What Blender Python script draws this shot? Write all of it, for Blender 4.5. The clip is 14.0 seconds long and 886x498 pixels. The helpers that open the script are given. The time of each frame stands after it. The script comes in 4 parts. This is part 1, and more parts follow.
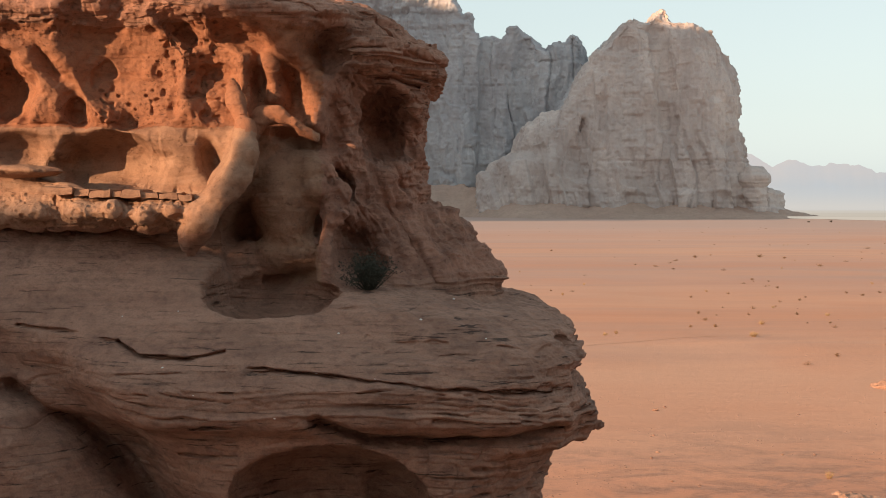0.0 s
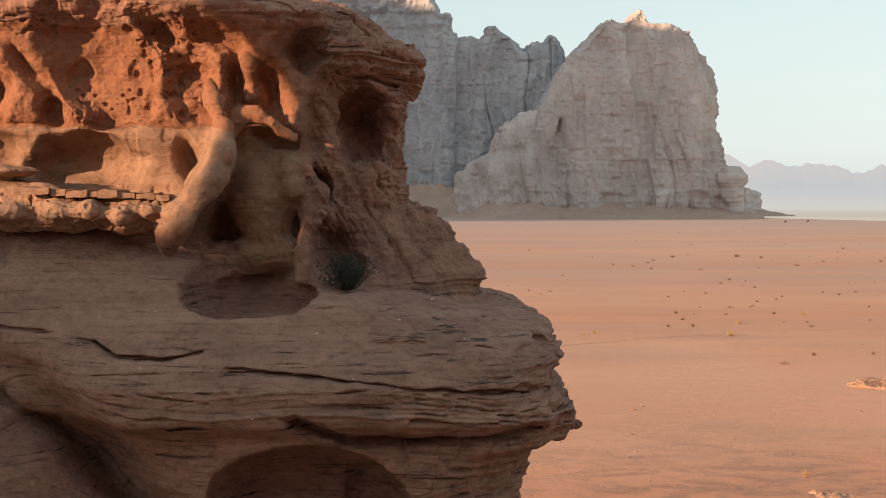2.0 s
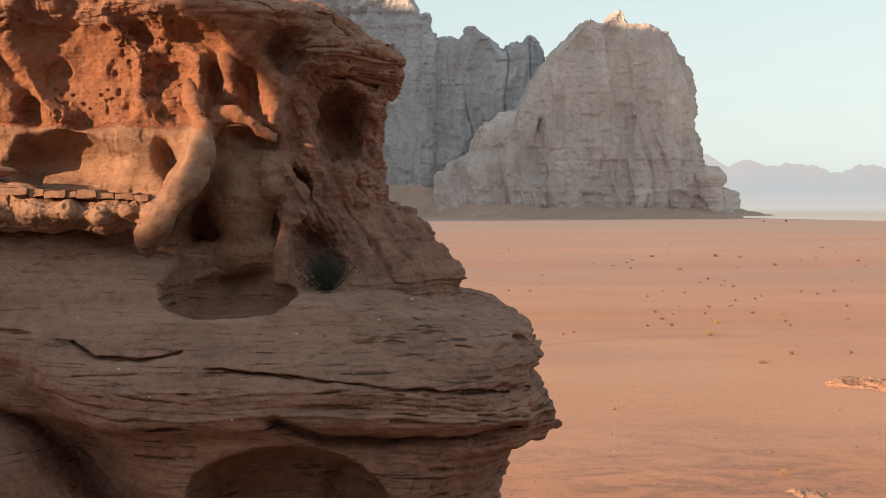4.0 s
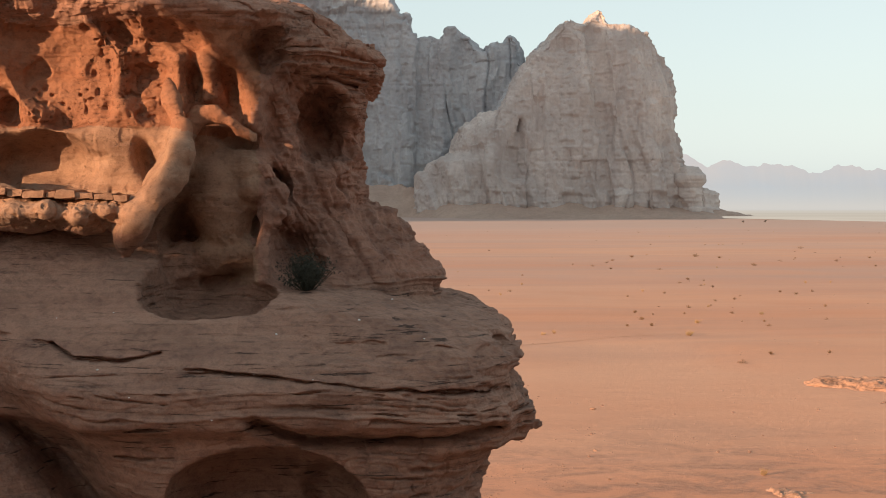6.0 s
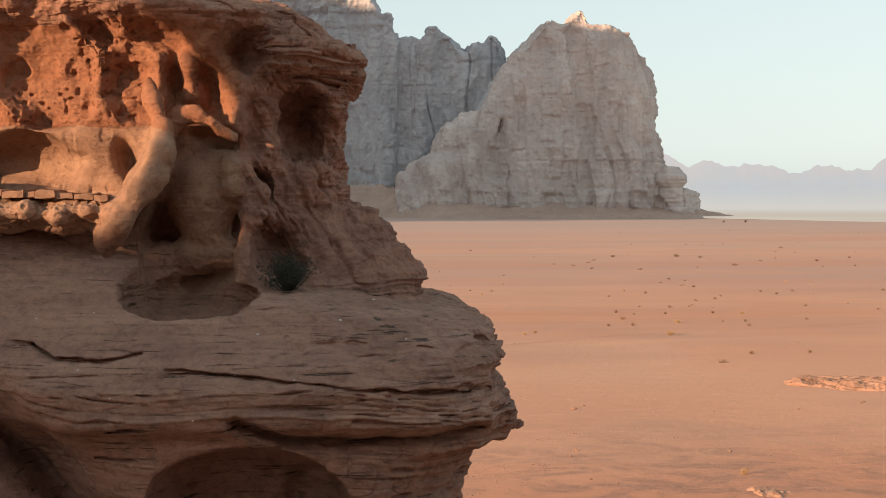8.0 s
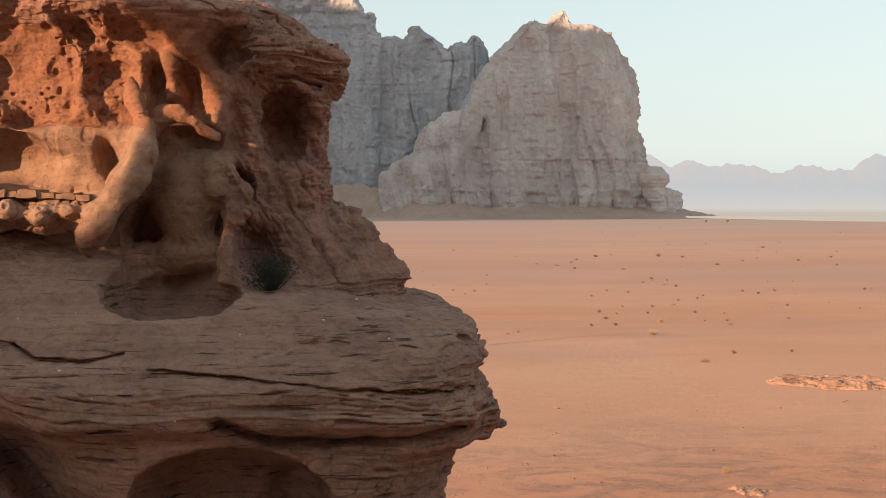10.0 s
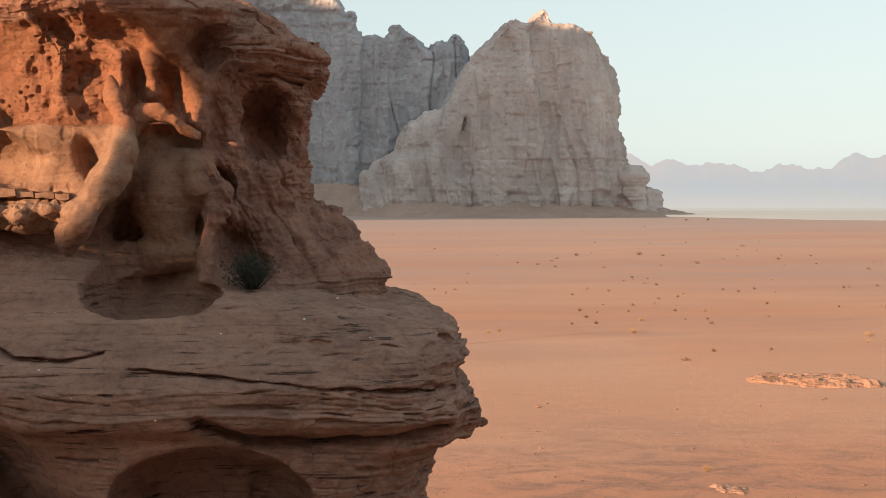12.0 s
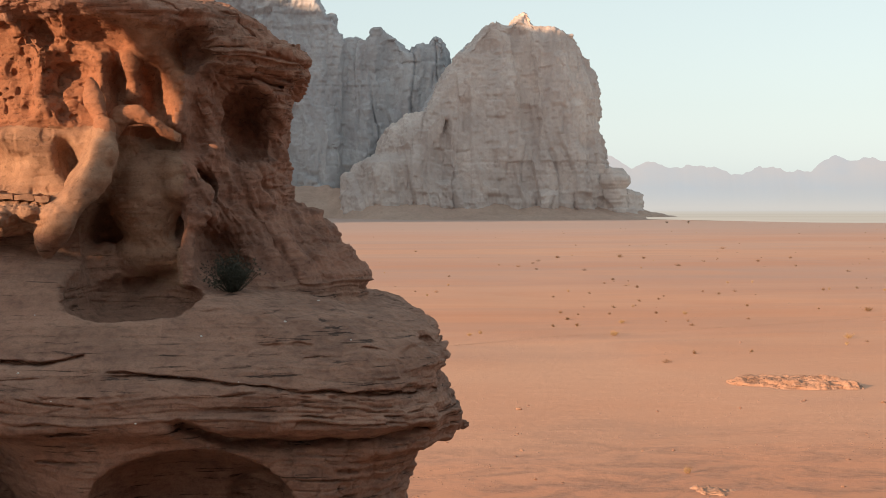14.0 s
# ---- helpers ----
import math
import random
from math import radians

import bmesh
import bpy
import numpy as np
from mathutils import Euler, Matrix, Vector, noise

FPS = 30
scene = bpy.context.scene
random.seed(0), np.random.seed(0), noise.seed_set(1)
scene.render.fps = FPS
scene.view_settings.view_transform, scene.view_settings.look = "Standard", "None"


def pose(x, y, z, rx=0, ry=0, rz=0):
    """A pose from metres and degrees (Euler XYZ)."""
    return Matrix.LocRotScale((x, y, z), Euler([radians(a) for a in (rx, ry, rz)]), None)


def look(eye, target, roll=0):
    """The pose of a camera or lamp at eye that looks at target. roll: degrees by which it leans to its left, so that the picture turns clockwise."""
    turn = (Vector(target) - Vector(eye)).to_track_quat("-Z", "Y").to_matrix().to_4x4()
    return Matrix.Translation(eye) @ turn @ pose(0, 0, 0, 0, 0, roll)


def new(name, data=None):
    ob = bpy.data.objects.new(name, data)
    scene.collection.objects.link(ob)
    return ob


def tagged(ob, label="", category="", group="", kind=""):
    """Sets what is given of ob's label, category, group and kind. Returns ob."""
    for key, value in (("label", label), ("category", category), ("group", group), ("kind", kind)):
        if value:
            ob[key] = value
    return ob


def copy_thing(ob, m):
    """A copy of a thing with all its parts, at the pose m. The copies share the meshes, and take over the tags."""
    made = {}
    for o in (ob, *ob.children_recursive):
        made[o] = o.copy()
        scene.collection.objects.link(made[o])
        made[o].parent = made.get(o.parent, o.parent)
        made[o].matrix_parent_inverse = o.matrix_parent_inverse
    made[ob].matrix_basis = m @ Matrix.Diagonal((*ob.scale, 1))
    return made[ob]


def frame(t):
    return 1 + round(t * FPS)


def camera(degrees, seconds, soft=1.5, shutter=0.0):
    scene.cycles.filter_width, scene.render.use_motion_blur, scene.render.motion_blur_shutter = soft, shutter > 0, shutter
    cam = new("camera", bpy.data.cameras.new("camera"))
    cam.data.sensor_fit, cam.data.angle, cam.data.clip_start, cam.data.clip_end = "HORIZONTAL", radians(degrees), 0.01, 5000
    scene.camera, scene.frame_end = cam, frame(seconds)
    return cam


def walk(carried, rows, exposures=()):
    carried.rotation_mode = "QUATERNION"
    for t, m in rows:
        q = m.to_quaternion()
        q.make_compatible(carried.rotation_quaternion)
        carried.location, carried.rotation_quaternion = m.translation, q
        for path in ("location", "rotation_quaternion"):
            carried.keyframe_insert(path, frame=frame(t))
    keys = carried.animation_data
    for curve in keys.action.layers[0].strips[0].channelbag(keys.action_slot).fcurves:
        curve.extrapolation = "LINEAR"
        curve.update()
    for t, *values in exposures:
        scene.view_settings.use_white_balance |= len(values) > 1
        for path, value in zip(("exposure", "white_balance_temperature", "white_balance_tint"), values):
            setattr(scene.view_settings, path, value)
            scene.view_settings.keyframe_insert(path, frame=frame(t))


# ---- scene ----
cam = camera(36.0, 14.0, soft=0.5)
# A slow pan on the spot: seconds, turn to the right, pitch, lean, in degrees.
PAN = [
    (0.0, 0.0, -1.78, -0.03), (0.5, 0.237, -1.776, -0.03), (1.0, 0.458, -1.777, -0.04), (1.5, 0.691, -1.775, -0.02),
    (2.0, 0.919, -1.777, -0.02), (2.5, 1.135, -1.783, -0.02), (3.0, 1.347, -1.784, 0.0), (5.5, 2.396, -1.772, 0.02),
    (6.0, 2.601, -1.772, 0.01), (6.5, 2.809, -1.771, 0.0), (7.0, 3.005, -1.77, 0.01), (7.5, 3.186, -1.77, 0.0),
    (8.0, 3.382, -1.769, 0.01), (10.5, 4.283, -1.777, 0.0), (11.0, 4.482, -1.772, 0.0), (11.5, 4.688, -1.823, 0.03),
    (12.0, 4.899, -1.829, 0.03), (12.5, 5.089, -1.834, 0.03), (13.0, 5.286, -1.788, 0.03), (13.5, 5.485, -1.749, 0.02),
    (14.0, 5.693, -1.73, 0.01),
]
EYE = 10.0
walk(cam, [(t, pose(0, 0, EYE, 90 + pitch, lean, -turn)) for t, turn, pitch, lean in PAN],
     exposures=[(0.0, 0.85), (14.0, 0.85)])

# ---- light: a low sun from behind on one side, and a pale hazy sky ----
SUN_UP, SUN_FROM = 12.0, 232.0  # elevation; compass bearing with y as north
sun_way = Vector((math.sin(radians(SUN_FROM)) * math.cos(radians(SUN_UP)), math.cos(radians(SUN_FROM)) * math.cos(radians(SUN_UP)), math.sin(radians(SUN_UP))))
sun_data = bpy.data.lights.new("sun", "SUN")
sun_data.energy, sun_data.angle, sun_data.color = 4.3, radians(0.5), (1.0, 0.63, 0.37)
sun = new("sun", sun_data)
sun.matrix_world = look(sun_way * 100, (0, 0, 0))
world = bpy.data.worlds.new("sky")
scene.world = world
world.use_nodes = True
wt = world.node_tree
sky = wt.nodes.new("ShaderNodeTexSky")
sky.sky_type = "NISHITA"
sky.sun_disc = False
sky.sun_elevation, sky.sun_rotation = radians(SUN_UP), radians(SUN_FROM)
sky.air_density, sky.dust_density, sky.ozone_density = 1.3, 1.0, 1.0
sky_soft = wt.nodes.new("ShaderNodeHueSaturation")
sky_soft.inputs["Saturation"].default_value = 0.45
wt.links.new(sky.outputs[0], sky_soft.inputs["Color"])
sky_haze = wt.nodes.new("ShaderNodeMix")
sky_haze.data_type = "RGBA"
sky_haze.inputs[0].default_value = 0.58
sky_haze.inputs[7].default_value = (4.05, 5.0, 5.3, 1)
wt.links.new(sky_soft.outputs[0], sky_haze.inputs[6])
background = wt.nodes["Background"]
wt.links.new(sky_haze.outputs[2], background.inputs["Color"])
background.inputs["Strength"].default_value = 0.095


# ---- noise, solids and meshes ----
def lattice(seed):
    return np.random.RandomState(seed).rand(64, 64, 64).astype(np.float32) * 2 - 1


TABLE = lattice(7)


def grain(p, size, shift=0.0, sharp=1.0):
    """Noise from -1 to 1 at the points p, with lumps of about that size (a number or one for each axis); sharp: blocks with steep sides."""
    q = p / np.asarray(size, np.float32) + shift
    i = np.floor(q).astype(np.int32)
    f = np.clip(((q - i).astype(np.float32) - 0.5) * sharp + 0.5, 0, 1)
    f = f * f * (3 - 2 * f)
    a, b = i & 63, (i + 1) & 63
    out = 0
    for dx in (0, 1):
        wx = f[:, 0] if dx else 1 - f[:, 0]
        ix = b[:, 0] if dx else a[:, 0]
        for dy in (0, 1):
            wy = f[:, 1] if dy else 1 - f[:, 1]
            iy = b[:, 1] if dy else a[:, 1]
            out = out + wx * wy * (TABLE[ix, iy, a[:, 2]] * (1 - f[:, 2]) + TABLE[ix, iy, b[:, 2]] * f[:, 2])
    return out


def layers(z, size, sharp=0.25, row=0):
    """Beds of rock: a value from -1 to 1 for each height, flat within a bed and quick to change between beds."""
    q = z / size
    i = np.floor(q).astype(np.int32)
    f = np.clip((q - i) / sharp, 0, 1)
    f = f * f * (3 - 2 * f)
    line = TABLE[row, row + 5]
    return line[i & 63] * f + line[(i - 1) & 63] * (1 - f)


def ramp(a, b, v):
    s = np.clip((v - a) / (b - a), 0, 1)
    return s * s * (3 - 2 * s)


def blend_min(a, b, k):
    h = np.clip(0.5 + 0.5 * (b - a) / k, 0, 1)
    return b * (1 - h) + a * h - k * h * (1 - h)


class Solid:
    """A block of space in which a body is modelled: below nought is inside."""

    def __init__(self, low, high, step):
        self.low, self.step = np.array(low, np.float32), step
        self.ax = [np.arange(a, b, step, dtype=np.float32) for a, b in zip(low, high)]
        self.v = np.full([len(a) for a in self.ax], 9.0, np.float32)

    def grid(self):
        return self.ax[0][:, None, None], self.ax[1][None, :, None], self.ax[2][None, None, :]

    def near(self, low, high):
        cut = []
        for a, l, h in zip(self.ax, low, high):
            i, j = np.searchsorted(a, (l, h))
            cut.append(slice(max(i - 1, 0), min(j + 1, len(a))))
        x, y, z = (a[c] for a, c in zip(self.ax, cut))
        return tuple(cut), x[:, None, None], y[None, :, None], z[None, None, :]

    def join(self, body, k=0.1):
        self.v = blend_min(self.v, body, k)

    def egg(self, x, y, z, rx, ry, rz, k=0.12, cut=False, lean=0.0):
        m = k * 2 + max(rx, rz) * abs(lean)
        where, gx, gy, gz = self.near((x - rx - m, y - ry - m, z - rz - m), (x + rx + m, y + ry + m, z + rz + m))
        ux = gx - x - lean * (gz - z)
        d = (np.sqrt((ux / rx) ** 2 + ((gy - y) / ry) ** 2 + ((gz - z) / rz) ** 2) - 1) * min(rx, ry, rz)
        old = self.v[where]
        self.v[where] = -blend_min(-old, d, k) if cut else blend_min(old, d, k)

    def rib(self, a, b, ra, rb, k=0.12, cut=False):
        a, b = np.array(a), np.array(b)
        m = max(ra, rb) + 2 * k
        where, gx, gy, gz = self.near(np.minimum(a, b) - m, np.maximum(a, b) + m)
        d = b - a
        t = np.clip(((gx - a[0]) * d[0] + (gy - a[1]) * d[1] + (gz - a[2]) * d[2]) / d.dot(d), 0, 1)
        r = np.sqrt((gx - a[0] - t * d[0]) ** 2 + (gy - a[1] - t * d[1]) ** 2 + (gz - a[2] - t * d[2]) ** 2)
        d = r - (ra + (rb - ra) * t)
        old = self.v[where]
        self.v[where] = -blend_min(-old, d, k) if cut else blend_min(old, d, k)

    def skin(self):
        """The body's surface: corners and four-sided faces."""
        v = self.v
        for face in (v[0], v[-1], v[:, 0], v[:, -1], v[:, :, 0], v[:, :, -1]):
            np.maximum(face, 0.5 * self.step, out=face)
        neg = v < 0
        n = [s - 1 for s in v.shape]
        count = np.zeros(n, np.int8)
        for dx in (0, 1):
            for dy in (0, 1):
                for dz in (0, 1):
                    count += neg[dx:dx + n[0], dy:dy + n[1], dz:dz + n[2]]
        active = (count > 0) & (count < 8)
        index = np.full(n, -1, np.int32)
        cells = np.argwhere(active)
        index[active] = np.arange(len(cells))
        total, hits = np.zeros((len(cells), 3), np.float32), np.zeros(len(cells), np.float32)
        for axis in range(3):
            step = np.eye(3, dtype=int)[axis]
            others = [o for o in range(3) if o != axis]
            for p in (0, 1):
                for q in (0, 1):
                    off = np.zeros(3, int)
                    off[others[0]], off[others[1]] = p, q
                    c = cells + off
                    e = c + step
                    a, b = v[c[:, 0], c[:, 1], c[:, 2]], v[e[:, 0], e[:, 1], e[:, 2]]
                    cross = (a < 0) != (b < 0)
                    t = np.where(cross, a / np.where(cross, a - b, 1), 0)
                    total += np.where(cross[:, None], off + t[:, None] * step, 0)
                    hits += cross
        points = self.low + self.step * (cells + total / hits[:, None])
        faces = []
        for axis in range(3):
            b, c = (axis + 1) % 3, (axis + 2) % 3
            lo, hi = [slice(1, -1)] * 3, [slice(1, -1)] * 3
            lo[axis], hi[axis] = slice(0, -1), slice(1, None)
            first = neg[tuple(lo)]
            edge = np.argwhere(first != neg[tuple(hi)])
            inside = first[edge[:, 0], edge[:, 1], edge[:, 2]]
            edge[:, b] += 1
            edge[:, c] += 1
            ring = []
            for db, dc in ((-1, -1), (0, -1), (0, 0), (-1, 0)):
                e = edge.copy()
                e[:, b] += db
                e[:, c] += dc
                ring.append(index[e[:, 0], e[:, 1], e[:, 2]])
            ring = np.stack(ring, 1)
            ring[~inside] = ring[~inside][:, ::-1]
            faces.append(ring)
        return points.astype(np.float32), np.concatenate(faces)


class Relief:
    """How far a rock face is worn back, over the plan of its width and height."""

    def __init__(self, solid):
        self.x, self.z = solid.ax[0][:, None], solid.ax[2][None, :]
        self.d = np.zeros((self.x.size, self.z.size), np.float32)
        x, z = np.broadcast_arrays(self.x, self.z)
        q = np.stack([x.ravel(), 0 * x.ravel(), z.ravel()], 1)
        self.uneven = 1 + (0.45 * grain(q, 0.32, 81.0) + 0.25 * grain(q, 0.14, 83.0)).reshape(self.d.shape)

    def bowl(self, x, z, rx, rz, deep, lean=0.0, skew=0.0, steep=0.5):
        u, v = (self.x - x - lean * (self.z - z)) / rx, (self.z - z) / rz
        self.d = np.maximum(self.d, deep * np.maximum(1 - (u * u + v * v) * self.uneven, 0) ** steep * (1 - skew * u))

    def near(self, line, wide):
        out = np.full(self.d.shape, 1e9, np.float32)
        for a, b in zip(np.array(line[:-1]), np.array(line[1:])):
            v = b - a
            t = np.clip(((self.x - a[0]) * v[0] + (self.z - a[1]) * v[1]) / v.dot(v), 0, 1)
            out = np.minimum(out, (self.x - a[0] - t * v[0]) ** 2 + (self.z - a[1] - t * v[1]) ** 2)
        return np.exp(-out / wide ** 2)

    def ridge(self, line, wide, kept):
        self.d *= 1 - kept * self.near(line, wide)

    def worn(self):
        for _ in range(2):
            q = np.pad(self.d, 1, mode="edge")
            self.d = (2 * self.d + q[2:, 1:-1] + q[:-2, 1:-1] + q[1:-1, 2:] + q[1:-1, :-2]) / 6

    def groove(self, line, wide, deep):
        self.d += deep * self.near(line, wide)


def finer(p, f):
    """Each face cut in four."""
    pairs = np.sort(np.stack([f, np.roll(f, -1, 1)], 2).reshape(-1, 2), 1)
    key = pairs[:, 0].astype(np.int64) * len(p) + pairs[:, 1]
    one, back = np.unique(key, return_inverse=True)
    mid = (p[one // len(p)] + p[one % len(p)]) / 2
    centre = p[f].mean(1)
    e = back.reshape(-1, 4) + len(p)
    m = np.arange(len(f)) + len(p) + len(mid)
    out = [np.stack([f[:, i], e[:, i], m, e[:, i - 1]], 1) for i in range(4)]
    return relaxed(np.concatenate([p, mid, centre]).astype(np.float32), np.concatenate(out))


def relaxed(p, f, amount=0.5):
    total, hits = np.zeros_like(p), np.zeros(len(p), np.float32)
    for i in range(4):
        a, b = f[:, i], f[:, (i + 1) % 4]
        for c in range(3):
            total[:, c] += np.bincount(a, p[b, c], len(p)) + np.bincount(b, p[a, c], len(p))
        hits += np.bincount(a, minlength=len(p)) + np.bincount(b, minlength=len(p))
    return p + (total / np.maximum(hits, 1)[:, None] - p) * amount, f


def normals(p, f):
    n = np.cross(p[f[:, 2]] - p[f[:, 0]], p[f[:, 3]] - p[f[:, 1]])
    out = np.stack([sum(np.bincount(f[:, i], n[:, c], len(p)) for i in range(4)) for c in range(3)], 1)
    return (out / np.maximum(np.linalg.norm(out, axis=1), 1e-9)[:, None]).astype(np.float32)


def picked(p, f, keep):
    f = f[keep]
    used, back = np.unique(f, return_inverse=True)
    return p[used], back.reshape(f.shape)


def sheet(name, p, f, material, parent=None, label="", smooth=True):
    """One mesh object from corners and faces of equal size."""
    mesh = bpy.data.meshes.new(name)
    k = f.shape[1]
    mesh.vertices.add(len(p))
    mesh.vertices.foreach_set("co", np.ascontiguousarray(p, np.float32).ravel())
    mesh.loops.add(f.size)
    mesh.loops.foreach_set("vertex_index", np.ascontiguousarray(f, np.int32).ravel())
    mesh.polygons.add(len(f))
    mesh.polygons.foreach_set("loop_start", np.arange(0, f.size, k, dtype=np.int32))
    mesh.polygons.foreach_set("use_smooth", np.full(len(f), smooth))
    mesh.update(calc_edges=True)
    mesh.validate()
    mesh.materials.append(material)
    ob = new(name, mesh)
    if parent:
        ob.parent = parent
    if label:
        tagged(ob, label)
    return ob


def part(name, bm, material, parent=None, label="", smooth=False):
    mesh = bpy.data.meshes.new(name)
    bm.to_mesh(mesh)
    bm.free()
    if smooth:
        mesh.polygons.foreach_set("use_smooth", np.full(len(mesh.polygons), True))
    mesh.materials.append(material)
    ob = new(name, mesh)
    if parent:
        ob.parent = parent
    if label:
        tagged(ob, label)
    return ob


# ---- materials ----
class Nodes:
    """Short hand for building one node material."""

    def __init__(self, name, roughness=0.9):
        self.material = bpy.data.materials.new(name)
        self.material.use_nodes = True
        self.tree = self.material.node_tree
        self.shader = self.tree.nodes["Principled BSDF"]
        self.shader.inputs["Roughness"].default_value = roughness
        self.shader.inputs["Specular IOR Level"].default_value = 0.2
        self.place = self.tree.nodes.new("ShaderNodeTexCoord").outputs["Object"]

    def add(self, kind, **inputs):
        node = self.tree.nodes.new(kind)
        for key, value in inputs.items():
            self.put(node.inputs[key.replace("_", " ")], value)
        return node

    def put(self, socket, value):
        if isinstance(value, bpy.types.NodeSocket):
            self.tree.links.new(value, socket)
        else:
            socket.default_value = (*value, 1) if socket.type == "RGBA" and len(value) == 3 else value

    def scaled(self, x, y, z):
        node = self.add("ShaderNodeMapping", Vector=self.place)
        node.inputs["Scale"].default_value = (x, y, z)
        return node.outputs[0]

    def noise(self, vector, scale, detail=4.0, rough=0.55, warp=0.0):
        return self.add("ShaderNodeTexNoise", Vector=vector, Scale=scale, Detail=detail, Roughness=rough, Distortion=warp).outputs["Fac"]

    def span(self, value, a, b, lo=0.0, hi=1.0):
        return self.add("ShaderNodeMapRange", Value=value, From_Min=a, From_Max=b, To_Min=lo, To_Max=hi).outputs[0]

    def mix(self, fac, a, b, mode="MIX"):
        node = self.tree.nodes.new("ShaderNodeMix")
        node.data_type, node.blend_type = "RGBA", mode
        for socket, value in ((node.inputs[0], fac), (node.inputs[6], a), (node.inputs[7], b)):
            self.put(socket, (*value, 1) if isinstance(value, tuple) and len(value) == 3 else value)
        return node.outputs[2]

    def math(self, what, a, b=0.0):
        node = self.tree.nodes.new("ShaderNodeMath")
        node.operation = what
        self.put(node.inputs[0], a)
        self.put(node.inputs[1], b)
        return node.outputs[0]

    def bump(self, height, strength, distance, under=None):
        node = self.add("ShaderNodeBump", Height=height, Strength=strength, Distance=distance)
        if under is not None:
            self.put(node.inputs["Normal"], under)
        return node.outputs[0]

    def done(self, colour, normal=None):
        self.put(self.shader.inputs["Base Color"], colour)
        if normal is not None:
            self.put(self.shader.inputs["Normal"], normal)
        return self.material


def sandstone(name, pale, mid, dark, bed=9.0, varnish=0.5, grain_size=1.0, streaks=0.0, pits=0.0):
    """Bedded sandstone: bands along the beds, blotches, dark weathered skin, dark seams and a sandy grain."""
    n = Nodes(name, 0.92)
    g = grain_size
    bands = n.noise(n.scaled(0.25 / g, 0.25 / g, bed / g), 1.0, 5.0, 0.6, 0.6)
    blotch = n.noise(n.scaled(1 / g, 1 / g, 1.6 / g), 1.1, 8.0, 0.65, 0.4)
    mottle = n.noise(n.scaled(1 / g, 1 / g, 1.3 / g), 7.0, 6.0, 0.7, 0.3)
    fine = n.noise(n.place, 42.0 / g, 5.0, 0.75)
    colour = n.mix(n.span(bands, 0.35, 0.65), mid, pale)
    colour = n.mix(n.math("MULTIPLY", n.span(blotch, 0.45, 0.7), varnish), colour, dark)
    colour = n.mix(n.span(mottle, 0.48, 0.72, 0.0, 0.6), colour, dark)
    colour = n.mix(n.span(mottle, 0.46, 0.28, 0.0, 0.4), colour, pale)
    colour = n.mix(n.span(fine, 0.47, 0.66, 0.0, 0.4), colour, n.mix(0.7, colour, dark))
    height = n.math("ADD", n.math("MULTIPLY", mottle, 0.6), n.math("MULTIPLY", fine, 0.4))
    if streaks:
        seam = n.noise(n.scaled(1.6 / g, 1.6 / g, 26.0 / g), 1.0, 6.0, 0.65, 0.5)
        colour = n.mix(n.math("MULTIPLY", n.span(seam, 0.60, 0.635, 0.0, streaks), n.span(blotch, 0.40, 0.52)), colour, n.mix(0.8, colour, (0.03, 0.02, 0.017)))
        height = n.math("SUBTRACT", height, n.span(seam, 0.56, 0.68))
    if pits:
        pit = n.noise(n.scaled(1 / g, 1 / g, 1.5 / g), 19.0, 4.0, 0.6, 0.2)
        colour = n.mix(n.math("MULTIPLY", n.span(pit, 0.58, 0.66, 0.0, pits), n.span(blotch, 0.42, 0.58)), colour, n.mix(0.75, colour, (0.03, 0.018, 0.014)))
        height = n.math("SUBTRACT", height, n.math("MULTIPLY", n.span(pit, 0.57, 0.67), n.span(blotch, 0.42, 0.58)))
    b = n.bump(fine, 0.5, 0.010 * g)
    b = n.bump(height, 0.6, 0.025 * g, b)
    return n.done(colour, b)


ROCK_LEDGE = sandstone("brown_bedded_sandstone", (0.38, 0.217, 0.154), (0.300, 0.164, 0.116), (0.10, 0.058, 0.047), streaks=1.0)
ROCK_SLOPE = sandstone("smooth_tan_sandstone", (0.395, 0.227, 0.161), (0.318, 0.176, 0.124), (0.12, 0.07, 0.053), bed=8.5, varnish=0.42, streaks=0.7)
ROCK_WALL = sandstone("red_weathered_sandstone", (0.345, 0.165, 0.097), (0.305, 0.13, 0.071), (0.14, 0.063, 0.042), bed=4.0, varnish=0.35, pits=0.8)
ROCK_TAN = sandstone("tan_weathered_sandstone", (0.36, 0.222, 0.150), (0.30, 0.169, 0.110), (0.15, 0.082, 0.056), bed=4.0, varnish=0.35, pits=0.5)
ROCK_CAP = sandstone("dark_crusted_sandstone", (0.42, 0.235, 0.165), (0.35, 0.18, 0.125), (0.14, 0.08, 0.06), bed=12.0, varnish=0.6, streaks=0.8, pits=0.7)
ROCK_SIDE = sandstone("dark_varnished_sandstone", (0.38, 0.205, 0.145), (0.30, 0.152, 0.105), (0.12, 0.066, 0.051), bed=4.0, varnish=0.7, pits=0.5)


